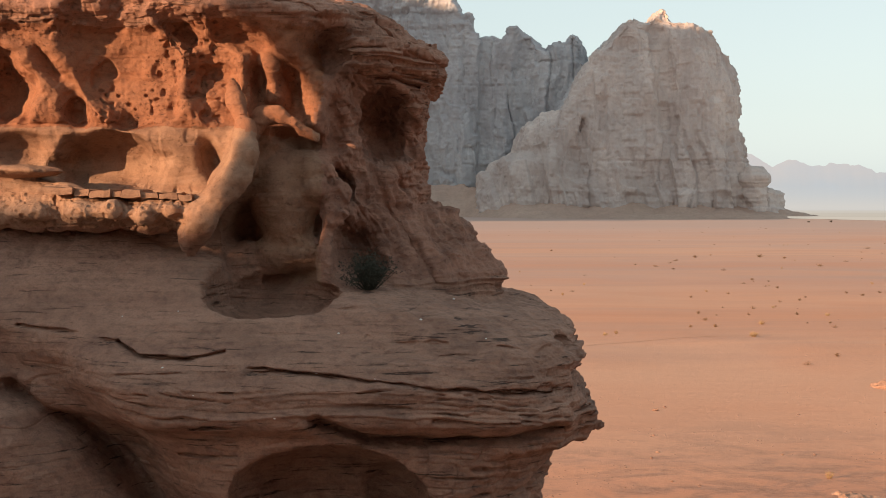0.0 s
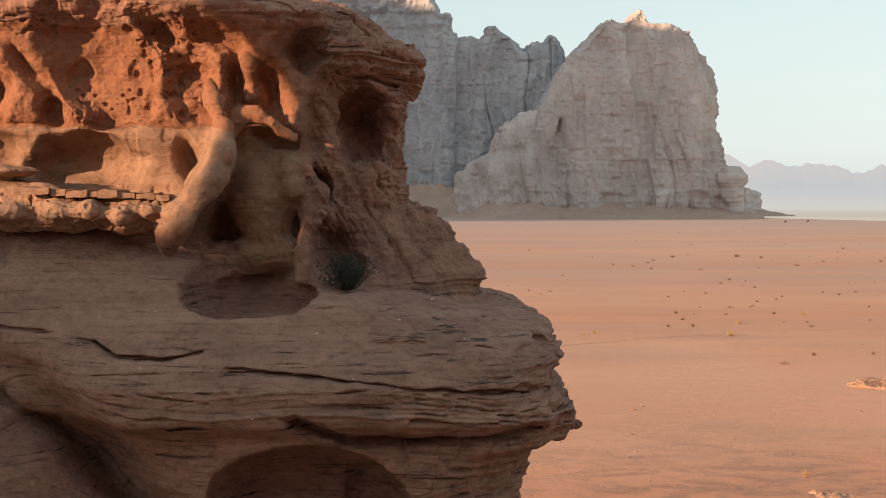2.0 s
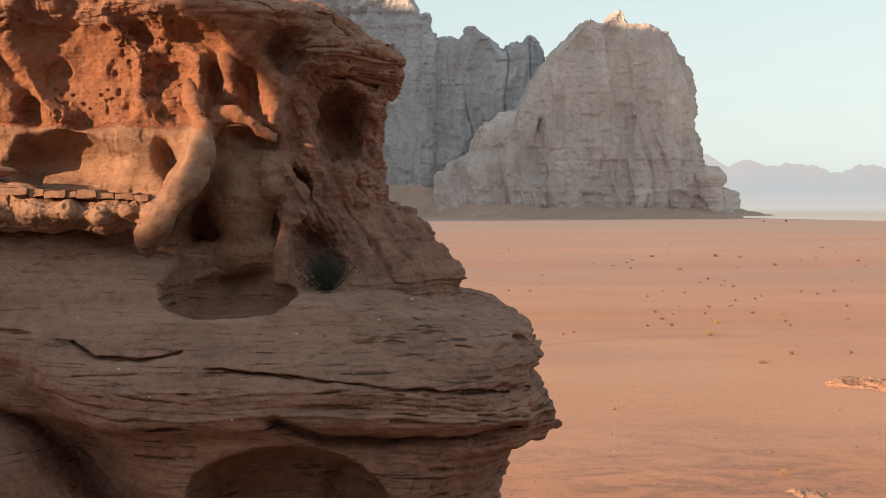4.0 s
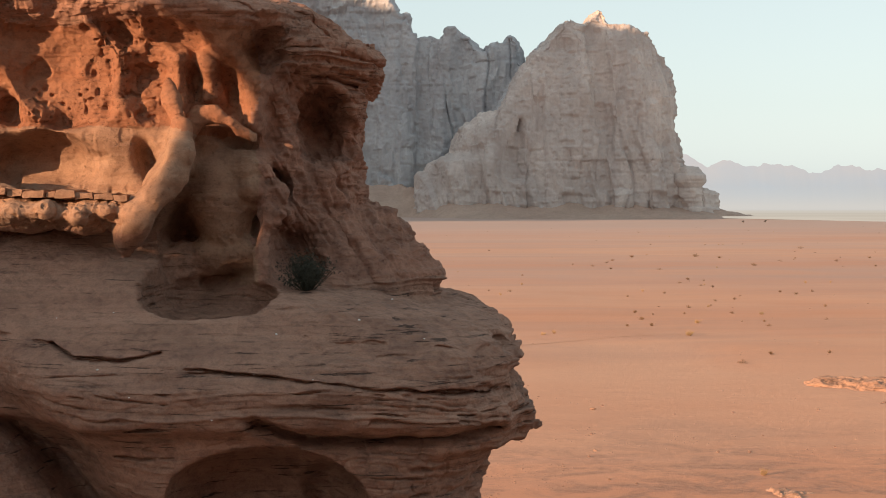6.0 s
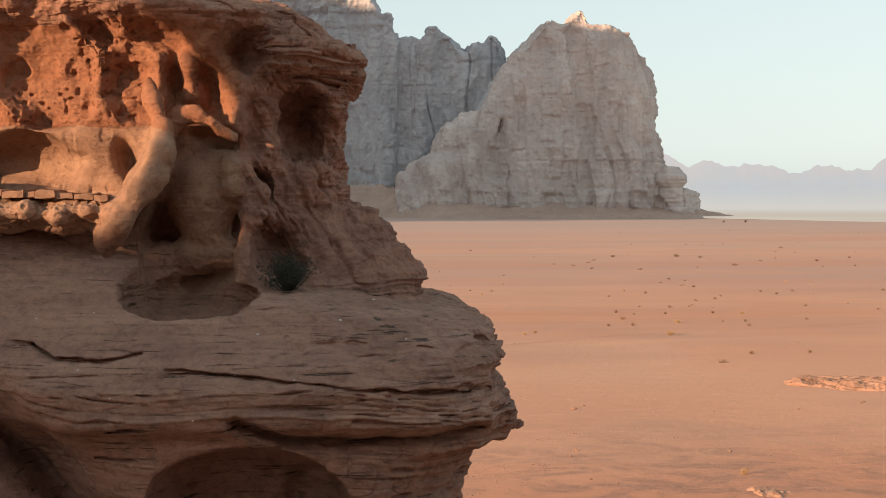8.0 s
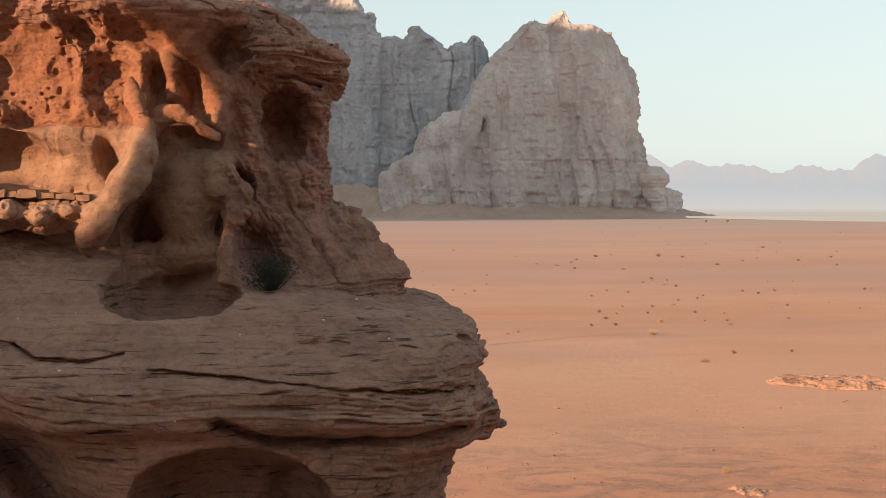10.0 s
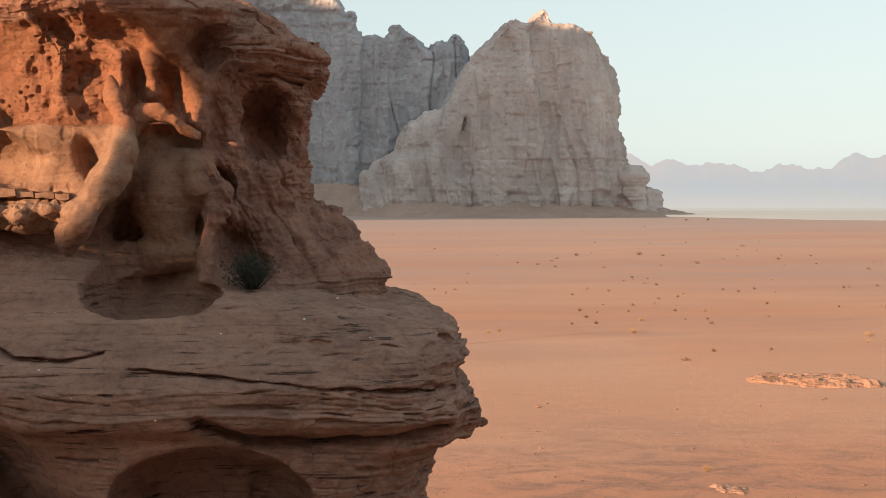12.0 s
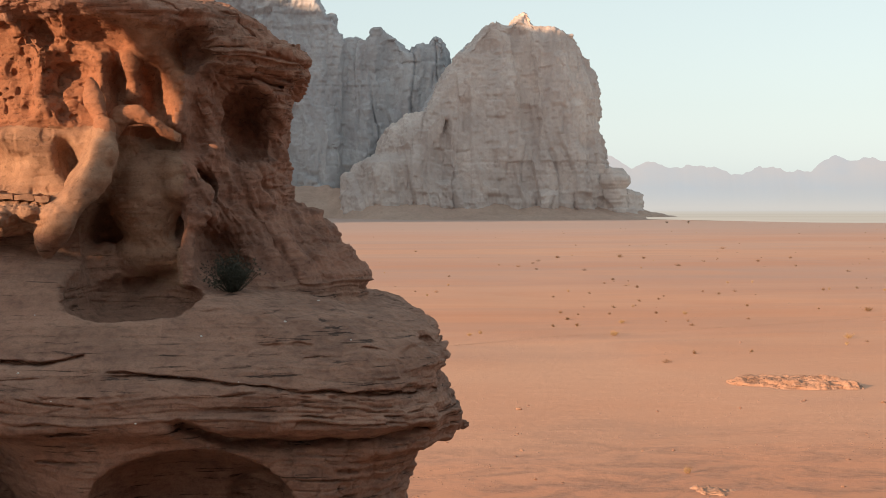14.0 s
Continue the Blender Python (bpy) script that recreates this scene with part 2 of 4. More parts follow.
def cliff_stone(name, haze_tint):
    """Far cliffs: pale brown faces with dark streaks run down from the ledges, faint beds and broad stains, tinted for
    haze.
    """
    n = Nodes(name, 0.95)
    stain = n.noise(n.scaled(0.02, 0.02, 0.016), 1.0, 6.0, 0.6, 0.5)
    run = n.noise(n.scaled(0.055, 0.055, 0.008), 1.0, 7.0, 0.65, 0.5)
    beds = n.noise(n.scaled(0.012, 0.012, 0.30), 1.0, 5.0, 0.65, 0.3)
    rough = n.noise(n.place, 0.35, 6.0, 0.7)
    colour = n.mix(n.span(stain, 0.35, 0.65), (0.36, 0.312, 0.285), (0.49, 0.425, 0.385))
    colour = n.mix(n.span(run, 0.48, 0.66, 0.0, 0.5), colour, (0.30, 0.255, 0.235))
    colour = n.mix(n.span(beds, 0.52, 0.7, 0.0, 0.25), colour, (0.34, 0.30, 0.28))
    colour = n.mix(n.span(rough, 0.48, 0.68, 0.0, 0.45), colour, (0.29, 0.245, 0.225))
    for size, amount in ((0.035, 0.55), (0.11, 0.4)):
        cell = n.add("ShaderNodeTexVoronoi", Vector=n.mix(0.12, n.scaled(1.0, 1.0, 0.5), n.add("ShaderNodeTexNoise", Vector=n.place, Scale=size * 2, Detail=4.0).outputs["Color"], "LINEAR_LIGHT"), Scale=size)
        tone = n.add("ShaderNodeSeparateColor", Color=cell.outputs["Color"]).outputs[0]
        colour = n.mix(n.span(tone, 0.0, 1.0, 0.0, amount), colour, n.mix(0.6, colour, (0.25, 0.205, 0.19)))
    # haze is painted into the stone colour: lifted and cooler
    colour = n.mix(1.0, colour, haze_tint, "MULTIPLY")
    return n.done(colour, n.bump(rough, 0.35, 0.8))


# two haze tints of one stone, the bluer for the wall farther back
ROCK_FAR = cliff_stone("haze_tinted_grey_brown_sandstone", (1.33, 1.29, 1.295))
ROCK_WALL_FAR = cliff_stone("haze_blue_cliff_sandstone", (1.11, 1.23, 1.37))
SCREE = sandstone("brown_scree", (0.47, 0.33, 0.26), (0.43, 0.29, 0.23), (0.3, 0.21, 0.17), bed=1.0, grain_size=20.0)
PALE_STONE = sandstone("pale_layered_stone", (0.46, 0.268, 0.185), (0.37, 0.205, 0.135), (0.18, 0.10, 0.067), bed=8.0, grain_size=3.0, streaks=0.7)


def sand_material():
    n = Nodes("red_desert_sand", 0.95)
    streak = n.noise(n.scaled(0.0035, 0.022, 1), 1.0, 6.0, 0.6, 0.6)
    bars = n.noise(n.scaled(0.012, 0.07, 1), 1.0, 6.0, 0.6, 0.8)
    patch = n.noise(n.scaled(0.05, 0.09, 1), 1.0, 8.0, 0.65, 0.3)
    speck = n.noise(n.place, 2.5, 8.0, 0.75)
    ripple = n.noise(n.scaled(0.25, 0.5, 1), 1.0, 7.0, 0.65, 0.8)
    colour = n.mix(n.span(streak, 0.38, 0.62), (0.51, 0.235, 0.138), (0.55, 0.302, 0.197))
    colour = n.mix(n.span(bars, 0.5, 0.72, 0.0, 0.55), colour, (0.37, 0.215, 0.165))
    colour = n.mix(n.span(patch, 0.55, 0.75, 0.0, 0.5), colour, (0.40, 0.23, 0.16))
    colour = n.mix(n.span(speck, 0.58, 0.75, 0.0, 0.45), colour, (0.27, 0.16, 0.11))
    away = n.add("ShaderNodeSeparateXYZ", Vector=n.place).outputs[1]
    dirt = n.noise(n.scaled(0.30, 0.42, 1), 1.0, 8.0, 0.7, 0.6)
    stony = n.math("MULTIPLY", n.span(away, 66.0, 50.0), n.span(dirt, 0.46, 0.6))
    colour = n.mix(n.math("MULTIPLY", stony, 0.75), colour, n.mix(n.span(speck, 0.4, 0.6), (0.36, 0.20, 0.14), (0.22, 0.12, 0.085)))
    # air haze painted into the sand: pinker and paler the farther away
    far_haze = n.math("MULTIPLY", n.span(away, 120.0, 900.0, 0.0, 0.75), n.span(bars, 0.3, 0.6, 0.55, 1.0))
    colour = n.mix(far_haze, colour, (0.52, 0.345, 0.275))
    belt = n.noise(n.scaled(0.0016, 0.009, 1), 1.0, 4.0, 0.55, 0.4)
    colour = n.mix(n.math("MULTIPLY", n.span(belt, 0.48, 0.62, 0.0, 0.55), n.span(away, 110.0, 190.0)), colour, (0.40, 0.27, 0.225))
    # more of the painted haze: grey mauve, then pale beige far off
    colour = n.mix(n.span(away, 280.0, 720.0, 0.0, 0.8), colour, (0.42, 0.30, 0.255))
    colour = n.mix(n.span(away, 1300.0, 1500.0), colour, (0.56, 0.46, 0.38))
    b = n.bump(speck, 0.5, 0.06)
    return n.done(colour, n.bump(ripple, 0.35, 0.2, b))


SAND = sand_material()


# ---- ground: one sheet from underfoot to the horizon ----
def ground_height(x, y):
    p = np.stack([x, y, np.zeros_like(x)], 1).astype(np.float32)
    far = np.hypot(x, y)
    return 0.10 * grain(p, 9.0) * ramp(20, 60, far) + 0.35 * grain(p, 55.0, 3.3) * ramp(40, 160, far) + 1.1 * grain(p, 260.0, 9.1) * ramp(150, 500, far) - 0.25


def build_ground():
    rings = np.concatenate([[0.5], np.geomspace(2, 4990, 330)])
    turn = np.linspace(0, 2 * np.pi, 721)[:-1]
    x, y = (rings[:, None] * np.sin(turn)).ravel(), (rings[:, None] * np.cos(turn)).ravel()
    p = np.stack([x, y, ground_height(x, y)], 1)
    i, j = np.meshgrid(np.arange(len(rings) - 1), np.arange(720), indexing="ij")
    k = (j + 1) % 720
    f = np.stack([i * 720 + j, i * 720 + k, (i + 1) * 720 + k, (i + 1) * 720 + j], 2).reshape(-1, 4)[:, ::-1]
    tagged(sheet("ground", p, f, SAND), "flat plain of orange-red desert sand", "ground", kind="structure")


build_ground()


# ---- the weathered outcrop ----
def whole_zones(f, zone):
    """Each zone of faces in one piece: small patches cut off from it go to the zone round them."""
    pairs = np.sort(np.stack([f, np.roll(f, -1, 1)], 2).reshape(-1, 2), 1).astype(np.int64)
    key = pairs[:, 0] * (f.max() + 1) + pairs[:, 1]
    order = np.argsort(key, kind="stable")
    same = np.nonzero(key[order][1:] == key[order][:-1])[0]
    a, b = order[same] // 4, order[same + 1] // 4
    beside = [[] for _ in range(len(f))]
    for i, j in zip(a.tolist(), b.tolist()):
        beside[i].append(j)
        beside[j].append(i)
    zone = zone.tolist()
    done, patches = [False] * len(f), []
    for start in range(len(f)):
        if done[start]:
            continue
        done[start] = True
        patch, edge = [start], []
        for i in patch:
            for j in beside[i]:
                if zone[j] != zone[start]:
                    edge.append(zone[j])
                elif not done[j]:
                    done[j] = True
                    patch.append(j)
        patches.append((len(patch), patch, edge))
    kept = set()
    for size, patch, edge in sorted(patches, key=lambda t: -t[0]):
        if zone[patch[0]] in kept and edge:
            goal = max(set(edge), key=edge.count)
            for i in patch:
                zone[i] = goal
        else:
            kept.add(zone[patch[0]])
    zone = np.array(zone)
    return zone


def zone_of(c):
    """Which part of the outcrop a place belongs to: cap, foot, slope, ledge, side, lower wall, hollowed wall."""
    cap = c[:, 2] + 0.9 * np.clip(c[:, 0] + 1.7, 0, 1.2) + 0.12 * grain(c, 0.6, 23.0) > 12.36
    low = c[:, 2] < 9.0 + 0.72 * ramp(-2.0, -2.7, c[:, 0]) + 0.05 * grain(c, 0.8, 2.0)
    base = c[:, 2] < 7.38
    lower = c[:, 2] < 11.04 - 0.12 * ramp(-2.8, -2.3, c[:, 0]) + 0.03 * grain(c, 0.6, 4.0)
    side = c[:, 0] > -1.62 + 0.06 * np.sin(c[:, 2] * 5)
    slope = (c[:, 2] > 8.42 + 0.12 * grain(c, 0.7, 6.0)) & (c[:, 0] < -1.75 + 0.12 * grain(c, 0.8, 7.0))
    return np.select([cap, low & base, low & slope, low, side, lower], [0, 1, 2, 3, 4, 5], 6)


LEDGE_SPOTS = []


def shelf_course(rock):
    """A course of thin broken slabs lying along the shelf of the wall."""
    rnd = random.Random(4)
    for x, z, half, tall in ((-4.81, 10.25, 0.186, 0.050), (-4.53, 10.23, 0.093, 0.043), (-4.28, 10.21, 0.143, 0.050), (-4.08, 10.21, 0.065, 0.043), (-3.90, 10.21, 0.122, 0.057), (-3.67, 10.19, 0.100, 0.043), (-3.44, 10.18, 0.122, 0.043), (-3.22, 10.16, 0.086, 0.043)):
        bm = bmesh.new()
        bmesh.ops.create_cube(bm, size=2.0)
        bmesh.ops.subdivide_edges(bm, edges=bm.edges[:], cuts=2, use_grid_fill=True)
        tilt, wide, high, out = rnd.uniform(-0.04, 0.04), rnd.uniform(0.94, 1.02), rnd.uniform(0.75, 1.0), rnd.uniform(-0.04, 0.03)
        for v in bm.verts:
            q = Vector((v.co.x * half * wide, v.co.y * 0.36, v.co.z * tall * high + tilt * v.co.x * half))
            soft = 1 - 0.05 * max(abs(v.co.y) - 0.5, 0) - 0.04 * max(abs(v.co.z) - 0.5, 0)
            v.co = Vector((q.x * soft, q.y, q.z)) + 0.03 * noise.noise_vector(q * 8 + Vector((x * 3, 0, z)))
            v.co += Vector((x, 17.44 + out, z - 0.05))
        part("slab", bm, ROCK_TAN, rock, "thin pale slab on the shelf")


def build_outcrop():
    s = Solid((-9.0, 13.6, -0.6), (2.6, 22.4, 14.6), 0.05)
    x, y, z = s.grid()

    def mass(edge, front, low, high, rx, ry, soft=0.25, bow=2.0, relief=None):
        """A headland: its edge to the right and its front, height by height, rounded where they meet."""
        e = np.interp(s.ax[2], *zip(*edge))[None, None, :].astype(np.float32)
        f = np.interp(s.ax[2], *zip(*front))[None, None, :].astype(np.float32)
        if relief:
            f = f + relief.d[:, None, :]
        a, b = (x - (e - rx)) / rx, (f + ry - y) / ry
        d = ((np.maximum(a, 0) ** bow + np.maximum(b, 0) ** bow) ** (1 / bow) + np.minimum(np.maximum(a, b), 0) - 1) * min(rx, ry)
        d = np.maximum(d, y - 21.8)
        return np.maximum(d, np.maximum(low - z, z - high)) if soft == 0 else -blend_min(-d, -np.maximum(low - z, z - high), soft)

    wall, shelf = Relief(s), Relief(s)
    # bowls of the upper wall
    wall.bowl(-5.70, 11.55, 0.45, 0.47, 0.7, skew=0.2)
    wall.bowl(-5.07, 11.89, 0.20, 0.36, 0.36, lean=-0.5)
    wall.bowl(-4.76, 11.29, 0.19, 0.28, 0.38)
    wall.bowl(-4.05, 11.82, 0.74, 0.83, 0.42, lean=-0.15, skew=0.25)
    wall.bowl(-3.35, 12.24, 0.29, 0.26, 0.55, lean=-0.9)
    wall.bowl(-2.89, 11.57, 0.44, 0.60, 0.44, skew=0.3)
    wall.bowl(-2.52, 12.13, 0.36, 0.23, 0.5, lean=-1.2)
    wall.bowl(-2.38, 11.64, 0.23, 0.41, 0.52, skew=0.2)
    wall.bowl(-1.95, 11.53, 0.36, 0.47, 0.62, skew=0.3)
    wall.bowl(-1.54, 12.04, 0.35, 0.32, 0.75)
    wall.bowl(-2.08, 11.26, 0.48, 0.22, 0.36)
    wall.bowl(-1.36, 11.28, 0.26, 0.67, 0.45)
    wall.bowl(-5.39, 12.21, 0.29, 0.17, 0.2)
    # lower band of the wall, and the bay with the bulb
    wall.bowl(-4.28, 10.58, 0.77, 0.39, 0.6, skew=0.25)
    wall.bowl(-5.55, 10.75, 0.44, 0.26, 0.28)
    wall.bowl(-3.04, 10.55, 0.15, 0.31, 0.42, lean=-0.2)
    wall.bowl(-1.85, 10.26, 0.61, 0.67, 0.62, steep=0.35)
    # recess under the cap
    wall.bowl(-0.75, 11.04, 0.42, 0.56, 0.65)
    wall.bowl(-0.97, 11.46, 0.24, 0.30, 0.45)
    # ridges and knobs left standing
    wall.ridge([(-5.53, 12.14), (-5.26, 11.75), (-5.12, 11.46)], 0.087, 0.85)
    wall.ridge([(-5.10, 11.45), (-5.11, 11.29)], 0.182, 0.85)
    wall.ridge([(-5.46, 12.50), (-4.96, 11.93), (-4.76, 11.64), (-4.60, 11.24)], 0.080, 0.9)
    wall.ridge([(-3.74, 12.40), (-3.38, 12.01), (-3.32, 11.71), (-3.41, 11.44), (-3.19, 11.12)], 0.073, 0.9)
    wall.ridge([(-3.06, 11.36), (-3.00, 11.35)], 0.247, 0.55)
    wall.ridge([(-2.62, 11.93), (-2.60, 11.57), (-2.55, 11.02)], 0.065, 0.9)
    wall.ridge([(-2.24, 11.84), (-2.12, 11.35)], 0.116, 0.6)
    wall.ridge([(-1.80, 11.82), (-1.73, 11.28)], 0.109, 0.45)
    wall.ridge([(-1.55, 11.28), (-1.58, 10.75)], 0.065, 0.5)
    wall.ridge([(-1.30, 11.85), (-1.25, 10.70)], 0.116, 0.6)
    wall.ridge([(-5.08, 10.91), (-5.18, 10.66)], 0.116, 0.7)
    wall.ridge([(-0.63, 11.47), (-0.54, 10.95), (-0.60, 10.57)], 0.091, 0.35)
    # parting under the bowls, flowing folds of the side
    wall.groove([(-6.12, 11.04), (-4.60, 11.08), (-3.51, 11.03), (-2.50, 10.93)], 0.036, 0.14)
    wall.groove([(-1.00, 10.57), (-0.76, 9.93), (-0.11, 8.96)], 0.068, 0.2)
    wall.groove([(-0.72, 10.49), (-0.39, 9.86), (0.23, 9.03)], 0.060, 0.2)
    wall.groove([(-0.34, 10.16), (0.05, 9.60), (0.50, 9.08)], 0.060, 0.18)
    wall.groove([(-0.52, 10.38), (-0.18, 9.75), (0.05, 9.45)], 0.045, 0.14)
    wall.groove([(-0.10, 9.97), (0.38, 9.45)], 0.053, 0.14)
    wall.groove([(-1.14, 10.49), (-1.00, 10.11)], 0.045, 0.16)
    wall.groove([(-0.93, 9.75), (-0.33, 8.96)], 0.060, 0.14)
    wall.groove([(-1.21, 11.61), (-1.12, 11.09), (-1.17, 10.64)], 0.053, 0.18)
    # gully at one end of the ledge, and its lip
    shelf.groove([(-5.41, 8.04), (-4.64, 7.86), (-4.07, 7.28), (-3.43, 6.57), (-3.11, 6.18)], 0.472, 1.15)
    shelf.groove([(-5.22, 7.81), (-4.45, 7.38), (-3.94, 6.89), (-3.56, 6.38)], 0.108, 0.55)
    shelf.groove([(-1.42, 7.58), (-0.85, 7.38), (-0.15, 7.33), (0.61, 7.37), (1.37, 7.43)], 0.069, 0.42)

    wall.worn()
    # height, edge
    upper = [(7.5, -0.19), (9.10, -0.25), (10.13, -0.28), (10.52, -0.35), (10.99, -0.33), (11.31, -0.28),
             (11.66, -0.15), (12.13, -0.11), (12.25, -0.21), (12.57, -0.74), (12.88, -1.45), (13.35, -2.87), (13.83, -5.39), (16, -8.54)]
    upper_front = [(7.5, 17.9), (9.0, 17.8), (9.7, 17.9), (10.4, 17.9), (11.0, 17.75), (11.7, 17.6), (12.25, 17.45), (12.5, 17.25), (12.75, 17.25), (13.1, 17.7), (13.6, 18.6), (14.5, 20.5)]
    s.join(mass(upper, upper_front, 7.0, 14.2, 1.35, 1.7, bow=1.25, relief=wall), 0.1)
    rear = [(0, 1.6), (8.42, 0.98), (8.79, 0.82), (9.09, 0.88), (9.36, 0.63), (9.68, 0.42), (9.93, 0.15),
            (10.10, -0.37), (10.21, -1.17), (10.54, -2.14)]
    rear_front = [(0, 17.6), (8.6, 17.9), (9.0, 18.1), (9.6, 18.5), (10.2, 18.8), (11, 19.5)]
    s.join(mass(rear, rear_front, -2.0, 10.3, 1.5, 1.5, bow=1.5, relief=wall), 0.10)
    ledge = [(-1, 1.59), (5.53, 1.24), (6.36, 1.23), (6.66, 1.25), (6.94, 1.34), (7.12, 1.44), (7.20, 1.78), (7.37, 1.85),
             (7.70, 1.80), (7.93, 1.63), (8.14, 1.75), (8.39, 1.69), (8.55, 1.51), (8.63, 1.13), (8.72, 0.61), (8.90, -0.66), (9.55, -3.20), (9.76, -3.90)]
    ledge_front = [(-1, 15.2), (5.0, 15.2), (6.4, 15.4), (7.19, 15.4), (7.39, 15.3), (7.57, 15.05), (7.95, 15.1), (8.23, 15.4), (8.45, 15.8), (8.82, 16.4), (9.20, 17.0), (9.54, 17.5), (9.75, 17.8), (10.5, 19)]
    s.join(mass(ledge, ledge_front, -2.0, 9.8, 1.15, 1.55, bow=1.6, relief=shelf), 0.10)

    # small hanging nub, and the lit arch over the bulb
    s.rib((-2.70, 17.55, 11.57), (-2.64, 17.42, 11.32), 0.04, 0.08, 0.03)
    s.rib((-2.64, 17.42, 11.32), (-2.51, 17.25, 11.00), 0.08, 0.05, 0.03)
    s.rib((-2.46, 17.58, 10.92), (-2.33, 17.60, 11.15), 0.09, 0.07, 0.16)
    s.rib((-2.33, 17.60, 11.15), (-2.14, 17.62, 11.19), 0.07, 0.06, 0.16)
    s.rib((-2.14, 17.62, 11.19), (-1.91, 17.60, 11.02), 0.06, 0.07, 0.16)
    s.rib((-1.91, 17.60, 11.02), (-1.63, 17.60, 10.89), 0.07, 0.07, 0.16)
    s.egg(-2.09, 17.50, 10.95, 0.20, 0.70, 0.12, 0.04, cut=True)
    # lumpy shelf with thin slabs on it
    s.rib((-6.16, 17.62, 10.30), (-5.26, 17.55, 10.10), 0.25, 0.22, 0.12)
    s.rib((-5.26, 17.55, 10.10), (-4.38, 17.50, 10.00), 0.22, 0.20, 0.12)
    s.rib((-4.38, 17.50, 10.00), (-3.13, 17.42, 9.97), 0.20, 0.19, 0.12)
    s.rib((-6.12, 17.50, 10.01), (-5.23, 17.45, 9.90), 0.25, 0.20, 0.1)
    s.rib((-5.23, 17.45, 9.90), (-4.35, 17.40, 9.86), 0.20, 0.17, 0.1)
    s.rib((-4.35, 17.40, 9.86), (-3.12, 17.36, 9.84), 0.17, 0.17, 0.1)
    s.egg(-5.39, 17.50, 10.45, 0.51, 0.40, 0.08, 0.02)
    s.egg(-5.21, 17.38, 9.91, 0.32, 0.40, 0.17, 0.14)
    s.egg(-4.55, 17.32, 9.91, 0.23, 0.40, 0.17, 0.14)
    s.egg(-4.16, 17.34, 9.93, 0.26, 0.42, 0.19, 0.14)
    s.egg(-3.74, 17.30, 9.89, 0.17, 0.42, 0.20, 0.14)
    s.egg(-3.39, 17.34, 9.96, 0.23, 0.42, 0.17, 0.14)
    s.egg(-5.12, 16.95, 9.75, 0.30, 0.35, 0.11, 0.03, cut=True)
    s.egg(-4.06, 16.92, 9.72, 0.34, 0.40, 0.12, 0.03, cut=True)
    s.egg(-3.43, 16.95, 9.73, 0.21, 0.36, 0.09, 0.04, cut=True)
    # leaning limb: a fin that stands out from the wall
    s.rib((-2.48, 17.22, 11.00), (-2.47, 17.08, 10.69), 0.09, 0.14, 0.07)
    s.rib((-2.47, 17.08, 10.69), (-2.56, 17.02, 10.39), 0.14, 0.17, 0.07)
    s.rib((-2.56, 17.02, 10.39), (-2.76, 17.00, 10.11), 0.17, 0.19, 0.07)
    s.rib((-2.76, 17.00, 10.11), (-2.98, 17.02, 9.87), 0.19, 0.21, 0.07)
    s.rib((-2.98, 17.02, 9.87), (-3.13, 17.20, 9.76), 0.21, 0.20, 0.07)
    s.rib((-3.13, 17.20, 9.76), (-3.21, 17.35, 9.53), 0.20, 0.14, 0.07)
    s.rib((-2.57, 17.55, 10.91), (-2.60, 17.45, 10.55), 0.15, 0.17, 0.1)
    s.rib((-2.60, 17.45, 10.55), (-2.77, 17.45, 10.26), 0.17, 0.19, 0.1)
    s.rib((-2.77, 17.45, 10.26), (-3.03, 17.50, 9.97), 0.19, 0.20, 0.1)
    s.rib((-2.52, 17.30, 10.90), (-2.57, 17.24, 10.54), 0.13, 0.16, 0.1)
    s.rib((-2.57, 17.24, 10.54), (-2.73, 17.24, 10.26), 0.16, 0.19, 0.1)
    s.rib((-2.73, 17.24, 10.26), (-2.98, 17.28, 9.96), 0.19, 0.20, 0.1)
    s.rib((-2.59, 17.68, 10.92), (-2.63, 17.62, 10.55), 0.15, 0.18, 0.1)
    s.rib((-2.63, 17.62, 10.55), (-2.82, 17.62, 10.28), 0.18, 0.19, 0.1)
    s.rib((-2.61, 17.85, 10.93), (-2.65, 17.80, 10.56), 0.15, 0.18, 0.1)
    s.rib((-2.65, 17.80, 10.56), (-2.86, 17.80, 10.30), 0.18, 0.19, 0.1)
    s.egg(-2.36, 16.96, 10.66, 0.06, 0.14, 0.15, 0.03)
    # cave under the limb, the bulb and the blocks beneath it
    s.egg(-2.56, 17.55, 9.53, 0.32, 1.05, 0.63, 0.06, cut=True)
    s.egg(-2.20, 17.45, 9.21, 0.61, 0.95, 0.46, 0.06, cut=True)
    s.rib((-2.14, 18.22, 10.36), (-2.09, 18.15, 10.01), 0.47, 0.42, 0.08)
    s.rib((-2.09, 18.15, 10.01), (-2.02, 18.08, 9.72), 0.42, 0.33, 0.08)
    s.rib((-1.74, 18.15, 10.50), (-1.66, 18.10, 10.16), 0.30, 0.26, 0.06)
    s.egg(-1.74, 17.86, 10.49, 0.19, 0.14, 0.19, 0.03)
    s.egg(-1.65, 17.84, 10.25, 0.22, 0.14, 0.16, 0.03)
    s.rib((-1.49, 17.85, 10.52), (-1.40, 17.80, 10.32), 0.07, 0.07, 0.04)
    s.rib((-1.40, 17.80, 10.32), (-1.48, 17.85, 10.12), 0.07, 0.07, 0.04)
    s.egg(-1.47, 17.68, 10.32, 0.04, 0.25, 0.10, 0.02, cut=True)
